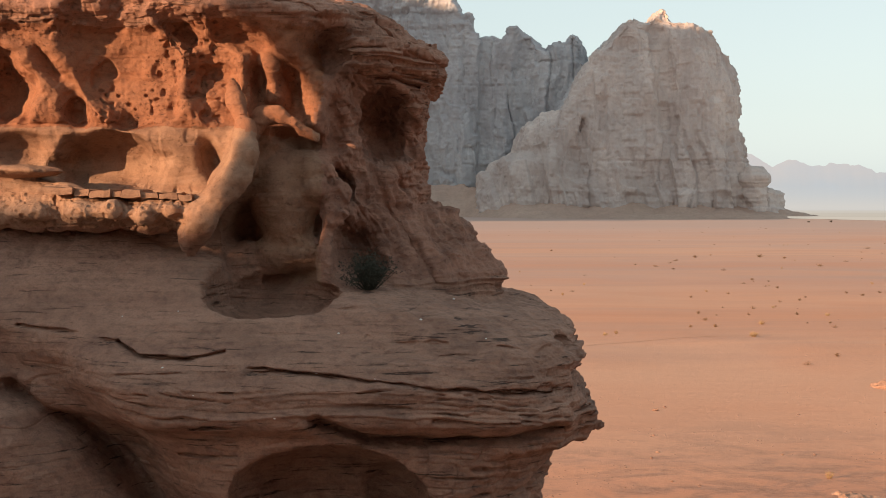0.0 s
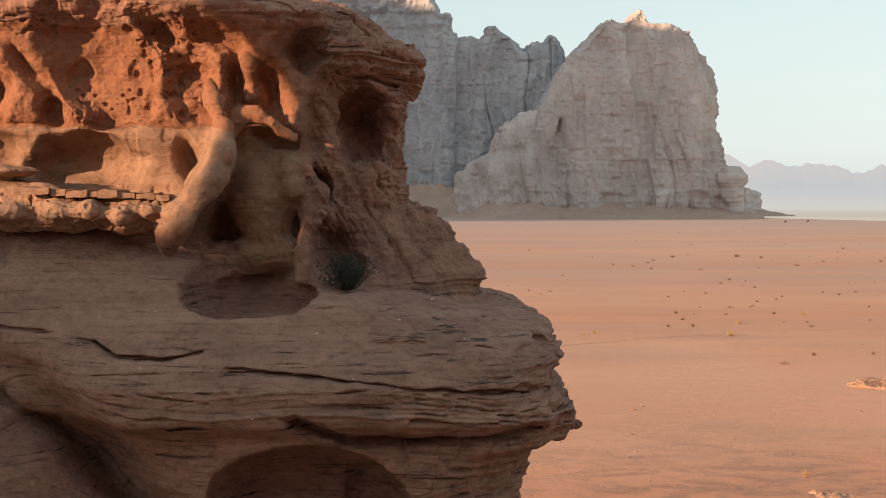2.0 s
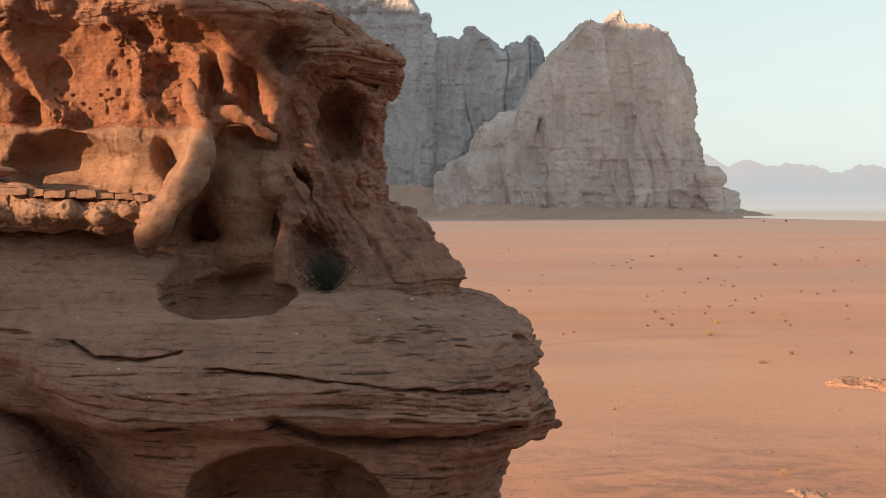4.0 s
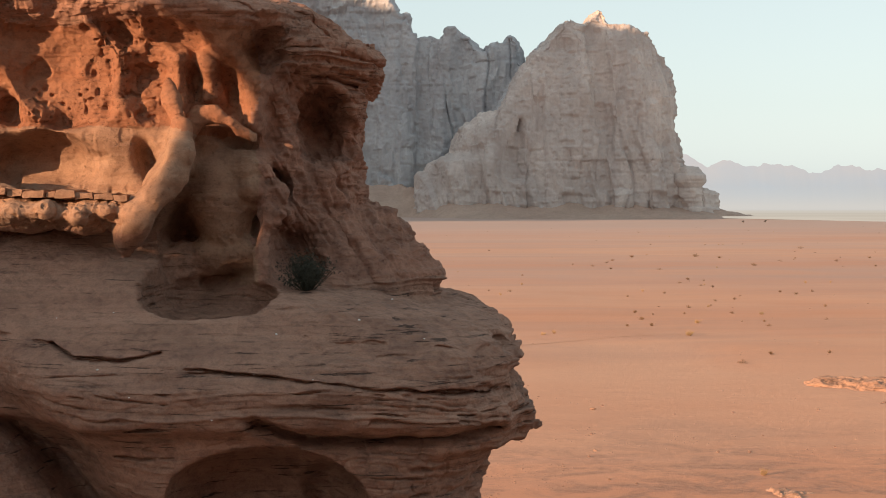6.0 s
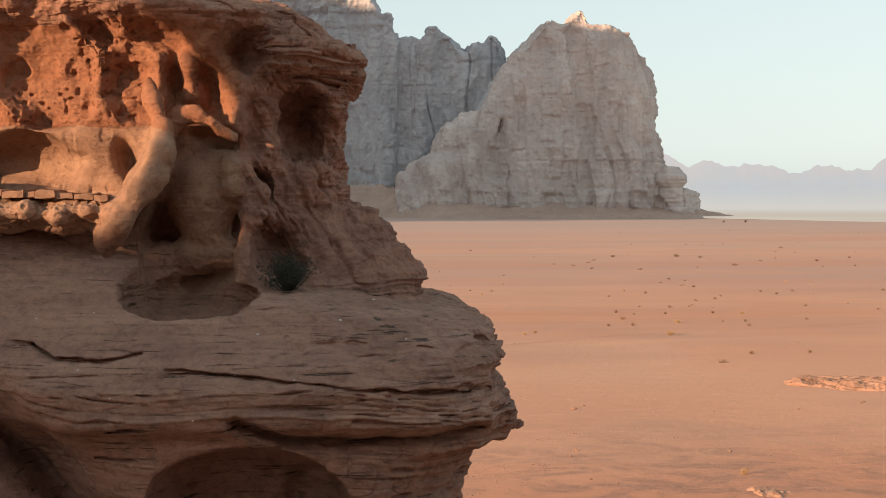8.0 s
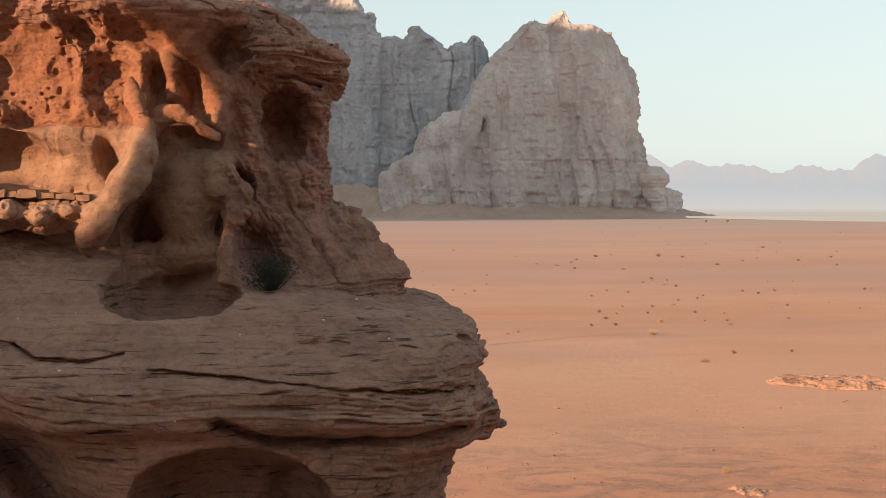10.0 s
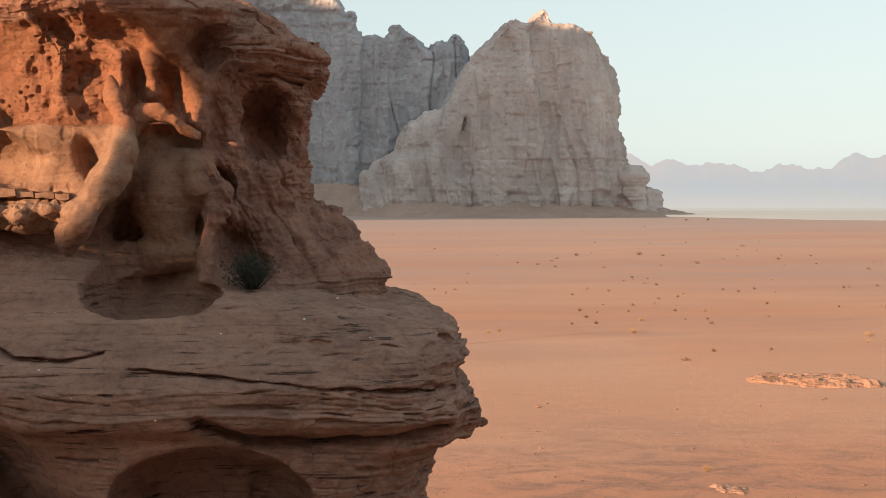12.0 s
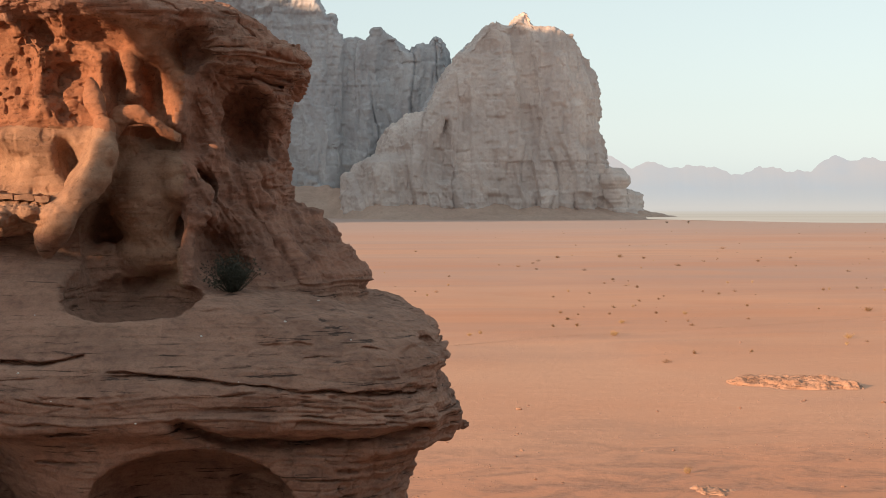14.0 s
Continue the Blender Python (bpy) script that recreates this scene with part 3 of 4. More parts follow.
    s.rib((-2.21, 18.15, 9.35), (-1.79, 18.07, 9.39), 0.30, 0.27, 0.05)
    s.rib((-2.91, 18.25, 9.25), (-2.60, 18.20, 9.23), 0.33, 0.30, 0.06)
    s.rib((-2.56, 17.95, 8.89), (-1.66, 17.85, 8.86), 0.22, 0.19, 0.08)
    s.egg(-2.23, 17.00, 8.90, 0.76, 1.12, 0.46, 0.04, cut=True)
    s.egg(-2.66, 16.90, 9.03, 0.32, 0.80, 0.28, 0.04, cut=True)
    s.egg(-1.76, 17.05, 8.84, 0.47, 1.00, 0.35, 0.1, cut=True)
    # fin and alcove beyond the bulb
    s.egg(-1.07, 17.95, 9.43, 0.39, 0.85, 0.49, 0.12, cut=True)
    s.egg(-1.31, 17.80, 9.56, 0.16, 0.60, 0.35, 0.05, cut=True)
    s.rib((-1.33, 17.90, 10.16), (-1.49, 17.82, 9.86), 0.12, 0.10, 0.12)
    s.rib((-1.49, 17.82, 9.86), (-1.57, 17.72, 9.46), 0.10, 0.10, 0.12)
    s.rib((-1.57, 17.72, 9.46), (-1.53, 17.60, 9.08), 0.10, 0.13, 0.12)
    s.egg(-0.81, 18.85, 11.09, 0.40, 0.92, 0.56, 0.07, cut=True)
    s.egg(-0.96, 18.10, 11.41, 0.20, 0.65, 0.27, 0.05, cut=True)
    s.egg(-0.56, 18.70, 11.24, 0.19, 0.50, 0.31, 0.05, cut=True)
    s.egg(-0.66, 18.25, 10.69, 0.08, 0.35, 0.13, 0.04, cut=True)
    s.egg(-0.54, 18.20, 10.36, 0.08, 0.35, 0.11, 0.04, cut=True)
    s.egg(0.25, 17.85, 9.07, 0.13, 0.45, 0.18, 0.04, cut=True, lean=-0.5)
    s.egg(0.65, 18.60, 9.20, 0.14, 0.55, 0.12, 0.04, cut=True, lean=-0.6)
    # ledge: nose, lip and undercut arch
    s.egg(1.49, 16.40, 8.42, 0.14, 0.50, 0.18, 0.04, cut=True)
    s.egg(1.69, 16.50, 7.98, 0.21, 0.50, 0.05, 0.04, cut=True)
    s.egg(-1.35, 15.45, 6.66, 1.09, 1.15, 0.64, 0.03, cut=True)
    s.egg(-0.67, 15.55, 6.54, 0.58, 1.20, 0.50, 0.06, cut=True)
    s.rib((1.04, 16.50, 7.32), (1.97, 16.90, 7.29), 0.07, 0.04, 0.03)

    p, f = s.skin()
    c = p[f].mean(1)
    seen = (c[:, 2] > 5.7) & (c[:, 1] < 20.6 + 3 * (c[:, 0] > -2.0)) & (c[:, 0] > -6.6) & (c[:, 2] < 13.6)
    rear_p, rear_f = picked(p, f, ~seen)
    p, f = picked(p, f, seen)
    mended = whole_zones(f, zone_of(p[f].mean(1)))
    p, f = finer(*finer(p, f))
    n = normals(p, f)
    X, Y, Z = p.T
    on_ledge = ramp(9.15, 8.7, Z)
    on_cap = ramp(12.3, 12.55, Z + 0.9 * np.clip(X + 1.7, 0, 1.2) + 0.12 * grain(p, 0.6, 23.0))
    bedded = np.clip(0.12 + 0.75 * on_ledge * ramp(-4.5, -1.0, X) + 1.3 * on_cap * (0.3 + 0.7 * ramp(-3.0, -1.2, X)) + 0.8 * ramp(-0.5, 0.0, X) * ramp(8.7, 9.0, Z), 0, 1.3)
    h = Z + 0.10 * grain(p, 1.3) + 0.03 * grain(p, 0.4, 4.0) + 0.045 * X * on_ledge
    upright = 1 - n[:, 2] ** 2
    crust = on_cap * (0.2 + 0.8 * ramp(-3.0, -1.2, X))
    thick = 0.045 - 0.015 * on_ledge + 0.055 * on_cap
    d = (thick * layers(h, 0.23, 0.12, 1) + (0.04 * layers(h, 0.09, 0.15, 2) + 0.02 * layers(h, 0.036, 0.3, 3)) * (1 - 0.6 * on_ledge) * (1 - 0.4 * on_cap)) * bedded * upright
    d -= 0.025 * ramp(0.08, 0.0, np.abs(grain(p, (0.3, 0.3, 0.2), 41.0))) * ramp(7.4, 7.25, Z) * ramp(-0.6, 0.0, X)
    calm = 1 - 0.6 * ramp(10.1, 10.3, Z) * ramp(11.1, 10.95, Z) * ramp(-1.9, -2.1, X) - 0.35 * on_ledge * ramp(-0.5, -1.5, X)
    d += 0.06 * grain(p, 0.6, 1.0) + calm * (0.030 * grain(p, 0.24, 2.0) + 0.014 * grain(p, 0.09, 3.0) + 0.007 * grain(p, 0.04, 5.0))
    # small pits in the wall, scallops, flow folds on the side slope
    on_wall = ramp(9.2, 9.8, Z) * (1 - on_cap)
    course = ramp(9.55, 9.7, Z) * ramp(10.35, 10.15, Z) * ramp(-3.1, -3.3, X)
    d -= 0.03 * ramp(0.08, 0.0, np.abs(grain(p, (0.6, 0.6, 0.4), 31.0))) * course
    d -= 0.025 * ramp(0.35, 0.5, grain(p, (0.07, 0.07, 0.05), 33.0)) * course
    d += 0.02 * layers(X + 0.1 * grain(p, 0.3, 35.0), 0.32, 0.12, 21) * course
    pits = ramp(0.3, 0.5, grain(p, (0.075, 0.075, 0.06), 6.0)) * on_wall * ramp(-2.7, -3.0, X) * ramp(11.0, 11.2, Z)
    d -= 0.05 * pits * ramp(-0.1, 0.2, grain(p, 0.7, 8.0) + 0.1)
    d -= 0.06 * ramp(0.3, 0.65, grain(p, (0.22, 0.3, 0.28), 9.0)) * on_wall * ramp(-2.5, -3.0, X) * (0.3 + 0.7 * ramp(11.0, 11.2, Z))
    d -= 0.06 * ramp(0.15, 0.6, grain(p, (0.2, 0.3, 0.45), 19.0)) * ramp(-1.75, -1.4, X) * on_wall
    fold = ramp(-1.7, -1.2, X) * ramp(8.9, 9.3, Z) * (1 - on_cap)
    slide = np.stack([X + 0.55 * Z, Y, Z - 0.55 * X], 1).astype(np.float32)
    d += (0.07 * grain(slide, (0.2, 0.5, 1.2), 12.0) + 0.035 * grain(slide, (0.13, 0.4, 0.5), 61.0, 3.0) + 0.03 * grain(slide, (0.09, 0.3, 0.6), 13.0) + 0.02 * grain(slide, (0.04, 0.1, 0.2), 17.0)) * fold
    # thin broken flakes along the beds
    for size, deep, seed in (((1.1, 1.1, 0.16), 0.075, 14.0), ((0.6, 0.6, 0.07), 0.04, 15.0), ((0.25, 0.25, 0.035), 0.014, 16.0)):
        w = np.stack([X, Y, h], 1).astype(np.float32)
        line = ramp(0.08, 0.0, np.abs(grain(w, size, seed)))
        d -= 1.3 * deep * line * ramp(0.05, 0.3, grain(p, 0.8, seed + 3)) * upright * np.clip(0.25 * on_ledge + crust + 0.4 * fold, 0, 1)
        flake = ramp(0.35, 0.5, grain(w, size, seed + 7))
        d += 0.5 * deep * flake * upright * np.clip(0.35 * on_ledge * (0.3 + ramp(-3, 0, X)) + crust + 0.4 * fold, 0, 1)
    # short gashes along the beds of the ledge
    for size, deep, seed in (((0.42, 0.42, 0.034), 0.07, 71.0), ((0.24, 0.24, 0.026), 0.05, 73.0)):
        w = np.stack([X, Y, h], 1).astype(np.float32)
        d -= deep * ramp(0.42, 0.62, grain(w, size, seed)) * ramp(-0.15, 0.25, grain(p, 0.9, seed + 3)) * on_ledge * ramp(0.5, 0.85, upright) * ramp(-4.2, -2.2, X + 0.8 * ramp(8.4, 7.8, Z))
    # broken plates with steep edges
    plates = np.clip(on_ledge * (0.08 + 0.15 * ramp(-2.5, -0.3, X) + 1.2 * ramp(0.5, 1.0, X)) + crust + 0.5 * fold, 0, 1)
    w = np.stack([X + 0.06 * grain(p, 0.2, 51.0), Y, h], 1).astype(np.float32)
    d += (0.035 * grain(w, (0.5, 0.5, 0.10), 52.0, 7.0) + 0.016 * grain(w, (0.2, 0.2, 0.045), 53.0, 5.0)) * plates * upright
    d += 0.018 * grain(p, (0.1, 0.1, 0.07), 54.0, 4.0) * np.clip(on_cap + 0.35 * course + 0.4 * fold, 0, 1)
    # long slots along the beds, cut level into the face
    inward = np.zeros(len(p), np.float32)
    ledge_slots = [
        ([(-2.45, 8.16), (-1.43, 8.11), (-0.54, 8.00), (0.49, 7.94), (1.53, 7.85)], 0.15, 0.018),
        ([(-3.78, 8.42), (-3.48, 8.28), (-3.00, 8.27), (-2.51, 8.29)], 0.16, 0.024),
        ([(-5.10, 8.59), (-4.52, 8.53), (-3.78, 8.42)], 0.07, 0.016),
        ([(-5.00, 8.16), (-3.85, 8.07), (-2.45, 8.16)], 0.04, 0.016),
        ([(-2.54, 7.96), (-1.66, 7.68), (-0.92, 7.42), (0.10, 7.38), (1.45, 7.32)], 0.03, 0.018),
        ([(-3.06, 7.13), (-2.58, 7.14)], 0.09, 0.018),
        ([(-2.82, 7.50), (-2.24, 7.53)], 0.08, 0.016),
        ([(-0.88, 8.49), (-0.62, 8.43), (0.04, 8.41)], 0.05, 0.018),
        ([(0.63, 8.36), (1.03, 8.31), (1.33, 8.34)], 0.06, 0.02),
        ([(-1.24, 8.75), (-0.63, 8.78)], 0.03, 0.016),
        ([(0.17, 8.79), (0.78, 8.80)], 0.05, 0.02),
        ([(-0.03, 8.31), (0.49, 8.30)], 0.035, 0.016),
        ([(-0.15, 7.67), (0.42, 7.68)], 0.03, 0.016)]
    cap_slots = [
        ([(-0.84, 12.07), (-0.14, 12.02)], 0.1, 0.03),
        ([(-0.91, 11.87), (-0.16, 11.76)], 0.1, 0.03),
        ([(-1.08, 11.75), (-0.63, 11.71), (-0.21, 11.64)], 0.14, 0.035),
        ([(-0.71, 11.48), (-0.24, 11.44)], 0.08, 0.025),
        ([(-1.37, 12.62), (-0.78, 12.36), (-0.25, 12.17)], 0.09, 0.03),
        ([(-2.21, 12.62), (-1.63, 12.45), (-1.05, 12.24)], 0.08, 0.03),
        ([(-6.18, 11.05), (-4.64, 11.09), (-3.54, 11.04), (-2.52, 10.94)], 0.03, 0.02)]
    for line, deep, wide in ledge_slots + cap_slots:
        at, to = np.array(line[:-1]), np.array(line[1:])
        near = np.full(len(p), 9.0, np.float32)
        for a, b in zip(at, to):
            v = b - a
            t = np.clip(((X - a[0]) * v[0] + (Z - a[1]) * v[1]) / v.dot(v), 0, 1)
            near = np.minimum(near, np.hypot(X - a[0] - t * v[0], Z - a[1] - t * v[1]))
        near += 0.016 * grain(p, 0.12, 11.0) + 0.014 * grain(p, 0.3, 12.0)
        inward += 1.2 * deep * np.exp(-(near / wide) ** 2) * (n[:, 1] < 0.2) * ramp(-0.45, 0.1, grain(p, (0.35, 0.35, 0.2), 43.0))
    p = p + n * d[:, None]
    p[:, 1] += inward
    for x0, z0 in ((-3.16, 8.74), (-1.23, 8.54), (-0.76, 8.07), (-1.44, 8.11), (-3.17, 8.19), (-2.77, 7.90), (-1.86, 7.44), (-0.26, 8.66), (-3.83, 8.71), (-2.33, 8.46), (0.50, 8.45), (0.14, 8.78)):
        near = (X - x0) ** 2 + (Z - z0) ** 2 + 0.3 * (n[:, 2] < 0.1) + (n[:, 1] > 0)
        LEDGE_SPOTS.append(Vector(p[int(np.argmin(near))].tolist()))
    rock = tagged(new("rock_outcrop"), "weathered red-brown sandstone outcrop with hollows and layered ledges", "rock")
    zone = mended[np.arange(len(f)) % len(mended)]
    for i, (name, material, label) in enumerate((
            ("cap", ROCK_CAP, "dark crusted thin-bedded cap rock"),
            ("undercut_base", ROCK_LEDGE, "shaded undercut foot of the rock"),
            ("slope", ROCK_SLOPE, "smooth tan rock slope above the ledge"),
            ("ledge", ROCK_LEDGE, "brown layered ledge with long cracks"),
            ("side_slope", ROCK_SIDE, "dark folded slope turned from the sun"),
            ("lower_wall", ROCK_TAN, "tan wall with a lumpy shelf and a leaning pillar"),
            ("hollowed_wall", ROCK_WALL, "orange-red wall full of rounded weathered hollows"))):
        sheet(name, *picked(p, f, zone == i), material, rock, label)
    sheet("rear_mass", rear_p, rear_f, ROCK_LEDGE, rock)
    shelf_course(rock)
    return rock


build_outcrop()


# ---- the mesa across the plain ----
def build_mesa():
    s = Solid((-520, 1200, -12), (420, 1700, 300), 4.0)
    x, y, z = s.grid()

    def tower(skyline, right, left, front, depth, r, ragged):
        line = np.stack([s.ax[0], 0 * s.ax[0] + front[0][1], 0 * s.ax[0]], 1)
        top = (np.interp(s.ax[0], *zip(*skyline)) + ragged * (grain(line, 13.0, 2.0, 6.0) + 0.6 * grain(line, 7.0, 5.0, 5.0)))[:, None, None]
        e = np.interp(s.ax[2], *zip(*right))[None, None, :]
        w = np.interp(s.ax[2], *zip(*left))[None, None, :]
        f = np.interp(s.ax[2], *zip(*front))[None, None, :]
        a, b = np.maximum(x - (e - r), (w + r) - x) / r, np.maximum(f + r - y, y - f - depth + r) / r
        d = (np.hypot(np.maximum(a, 0), np.maximum(b, 0)) + np.minimum(np.maximum(a, b), 0) - 1) * r
        return np.maximum(d, z - top + 0.05 * np.maximum(y - f - 30, 0)).astype(np.float32)

    near = [(110.13, 100), (131.51, 142.58), (147.55, 154.88), (158.24, 165.57), (167.87, 183.21), (179.63, 188.02), (190.32, 184.28), (196.73, 190.70), (202.08, 196.04),
            (209.03, 200.32), (215.45, 193.90), (219.72, 184.28), (235.76, 184.28), (257.68, 175.19), (265.16, 162.90), (282.27, 136.17), (297.24, 55.98)]
    right = [(-12, 303.66), (29.25, 300.98), (47.96, 295.10), (69.34, 290.82), (136.17, 287.08), (173.59, 280.13)]
    left = [(-12, 35.28), (39.94, 39.56), (51.70, 47.05), (58.11, 68.43), (82.71, 78.05), (98.74, 95.16), (125.47, 110.13), (141.51, 126.17), (200.32, 131.51)]
    front = [(-12, 1266), (20, 1270), (120, 1276), (170, 1284), (200, 1296)]
    s.join(tower(near, right, left, front, 190, 46, 1.5), 3.0)
    far = [(-227.57, 238.75), (-11.26, 230.46), (9.48, 222.16), (18.37, 204.38), (27.26, 209.12), (34.37, 188.97), (50.97, 187.79), (71.71, 192.53),
           (92.45, 181.86), (111.41, 170.60), (125.04, 178.31), (133.93, 180.68), (143.41, 177.12), (148.16, 149.86), (187.27, 138.01)]
    s.join(tower(far, [(-12, 200), (300, 200)], [(-12, -510), (300, -510)], [(-12, 1390), (60, 1398), (200, 1412)], 200, 30, 5.0), 2.0)
    # shoulders, buttresses and clefts
    s.rib((64.19, 1290, 38.64), (64.19, 1290, 0), 17, 19, 4)
    s.rib((97.60, 1288, 45.01), (97.60, 1288, 0), 20, 22, 4)
    s.rib((130.49, 1284, 52.97), (132.62, 1284, 0), 16, 18, 4)
    s.rib((159.67, 1282, 45.01), (161.26, 1282, 0), 14, 17, 4)
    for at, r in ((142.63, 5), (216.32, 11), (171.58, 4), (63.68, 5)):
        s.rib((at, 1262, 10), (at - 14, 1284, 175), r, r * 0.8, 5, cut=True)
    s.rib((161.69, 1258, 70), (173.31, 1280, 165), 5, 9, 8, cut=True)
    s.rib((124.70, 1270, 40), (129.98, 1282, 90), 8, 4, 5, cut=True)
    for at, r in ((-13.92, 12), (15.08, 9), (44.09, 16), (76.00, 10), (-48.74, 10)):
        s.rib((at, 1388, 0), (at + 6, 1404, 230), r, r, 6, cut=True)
    # fallen block and scree at the foot
    s.rib((304.96, 1282, 18.50), (304.96, 1282, 0), 9, 10, 2)
    s.rib((313.46, 1284, 17.44), (313.46, 1284, 0), 8, 7, 2)
    s.rib((290.08, 1276, 39.75), (291.15, 1276, 0), 6, 8, 2)
    p, f = s.skin()
    c = p[f].mean(1)
    seen = (c[:, 1] < 1480) & (c[:, 2] > -4) & (c[:, 0] > -190)
    rest = picked(p, f, ~seen)
    p, f = finer(*finer(*picked(p, f, seen)))
    n = normals(p, f)
    h = p[:, 2] + 3 * grain(p, 60.0)
    up = 1 - n[:, 2] ** 2
    d = (0.3 * layers(h, 13.0, 0.1, 4) + (0.1 + 0.5 * ramp(110, 160, h)) * layers(h, 5.0, 0.12, 5) + 0.2 * layers(h, 2.2, 0.2, 6)) * up * (0.3 + 1.2 * ramp(-0.3, 0.5, grain(p, 45.0, 7.0)))
    w = p + np.stack([6 * grain(p, 40.0, 21.0), 0 * h, 0 * h], 1)
    back = ramp(1350, 1400, p[:, 1])
    w[:, 2] += 5 * grain(p, 35.0, 27.0)
    d += (2.6 + 6 * back) * grain(w, (18, 30, 90), 1.0) * up + (0.5 + 1.8 * back) * grain(w, (7, 20, 50), 2.0) * up
    d += 2.6 * grain(p, (24, 24, 40), 8.0) + 0.8 * grain(p, (8, 9, 14), 3.0)
    d += (2.4 * grain(w, (15, 26, 44), 31.0, 8.0) + 1.5 * grain(w, (8, 13, 15), 32.0, 8.0) + 0.8 * grain(w, (3.6, 7, 5), 33.0, 4.0)) * (0.4 + 0.6 * up)
    d += 0.6 * grain(p, 2.4, 4.0, 2.0)
    end = ramp(270.51, 282.27, p[:, 0]) * (1 - back)
    d += end * up * (1.6 * layers(h, 8.0, 0.1, 14) + 1.1 * layers(h, 3.6, 0.15, 15))
    crack = np.abs(grain(w, (30, 60, 90), 6.0))
    d -= 4.0 * ramp(0.07, 0.0, crack) * up * ramp(-0.1, 0.3, grain(p, 50.0, 11.0))
    # blocky buttresses low down
    blocks = layers(w[:, 0] + 0.2 * h, 17.0, 0.12, 12) * ramp(75, 45, h + 18 * grain(p, 40.0, 13.0))
    d += 4.5 * blocks * up * (1 - back)
    d += 5.0 * grain(w, (42, 60, 150), 36.0, 2.5) * up * (1 - back)
    mesa = tagged(new("mesa"), "tall grey-brown sandstone mesa with sheer fluted cliffs", "mountain")
    q = p + n * d[:, None]
    c = q[f].mean(1)
    front_tower = c[:, 1] < 1372
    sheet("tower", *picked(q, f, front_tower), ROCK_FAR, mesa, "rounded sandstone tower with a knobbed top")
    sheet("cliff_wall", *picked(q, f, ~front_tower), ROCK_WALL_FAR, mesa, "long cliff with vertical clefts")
    sheet("rear_mass", *rest, ROCK_FAR, mesa)
    return mesa


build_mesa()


# ---- unseen rocks round the camera, and the unseen ridge that shades the mesa ----
def lone_rock(name, label, low, high, step, lumps, material, rough):
    s = Solid(low, high, step)
    for lump in lumps:
        s.egg(*lump, step * 2)
    p, f = s.skin()
    n = normals(p, f)
    d = rough * (grain(p, step * 8) + 0.5 * grain(p, step * 4, 3.0) + 0.5 * layers(p[:, 2], step * 4, 0.3, 9))
    return tagged(sheet(name, p + n * d[:, None], f, material), label, "rock")


lone_rock("perch_rock", "low sandstone outcrop under the viewpoint", (-8, -10, -3), (8, 6, 9.5), 0.3,
          [(0, -1.5, 0, 6, 5, 8.6)], ROCK_LEDGE, 0.15)


def crag(name, label, tops, along, thick, step, rough, material):
    """A rock wall across the sun's way: heights from one end to the other, how far towards the sun it stands, its thickness."""
    lo, hi = tops[0][0], tops[-1][0]
    s = Solid((lo - 4 * step, -thick, -4 * step), (hi + 4 * step, thick, max(t for _, t in tops) + 6 * step), step)
    u, v, z = s.grid()
    top = np.interp(s.ax[0], *zip(*tops))[:, None, None]
    d = np.maximum(np.maximum(lo - u, u - hi), np.maximum(np.abs(v) - thick * (0.85 - 0.3 * np.clip(z / top, 0, 1)), z - top))
    s.join(d.astype(np.float32), step)
    p, f = s.skin()
    n = normals(p, f)
    p = p + n * (rough * (grain(p, step * 9) + 0.5 * grain(p, step * 4, 3.0) + 0.7 * layers(p[:, 2], step * 5, 0.3, 9)))[:, None]
    cx, cy = sun_way.xy.normalized()
    v = p[:, 1] + along
    q = np.stack([v * cx - p[:, 0] * cy, v * cy + p[:, 0] * cx, p[:, 2]], 1)
    return tagged(sheet(name, q, f, material), label, "rock")


# out of view; its stepped top sets the shadow edge on the outcrop
crag("crag", "unseen brown sandstone crag that shades the outcrop", [(-21.0, 16.35), (-17.2, 16.5), (-15.3, 16.55), (-15.0, 16.75), (-14.9, 17.0), (-14.8, 20.0), (-14.6, 21.0), (-14.4, 21.4), (-12.0, 21.6), (-6.0, 21.0), (-2.5, 19.2)], 26.0, 3.5, 0.14, 0.06, ROCK_LEDGE)
# unseen; added to throw shade on part of the upper wall
lone_rock("shade_boulder", "unseen sandstone boulder added to shade the upper wall", (-31.0, -6.2, 17.8), (-27.8, -3.0, 21.2), 0.12,
          [(-29.51, -4.47, 19.8, 0.78, 0.78, 0.9), (-29.2, -4.75, 19.0, 0.5, 0.6, 0.8)], ROCK_LEDGE, 0.05)
# unseen; profile set so its shadow covers the mesa up to the top
crag("shade_ridge", "unseen sandstone ridge added to shade the mesa", [(-1350.0, 408), (-1050.0, 420), (-930.0, 408), (-830.0, 400), (-800.0, 396), (-768.0, 380), (-745.0, 90), (-690.0, 70), (-600.0, 60), (-500.0, 45), (-400.0, 30)], 150.0, 140.0, 10.0, 6.0, ROCK_FAR)
# unseen; added behind the viewpoint to dim sky light on the outcrop
lone_rock("cliff", "unseen sandstone cliff added to block sky light", (-14, -60, -4), (70, -8, 48), 1.0,
          [(20, -36, 0, 30, 18, 42), (45, -32, 0, 22, 18, 34)], ROCK_LEDGE, 0.7)


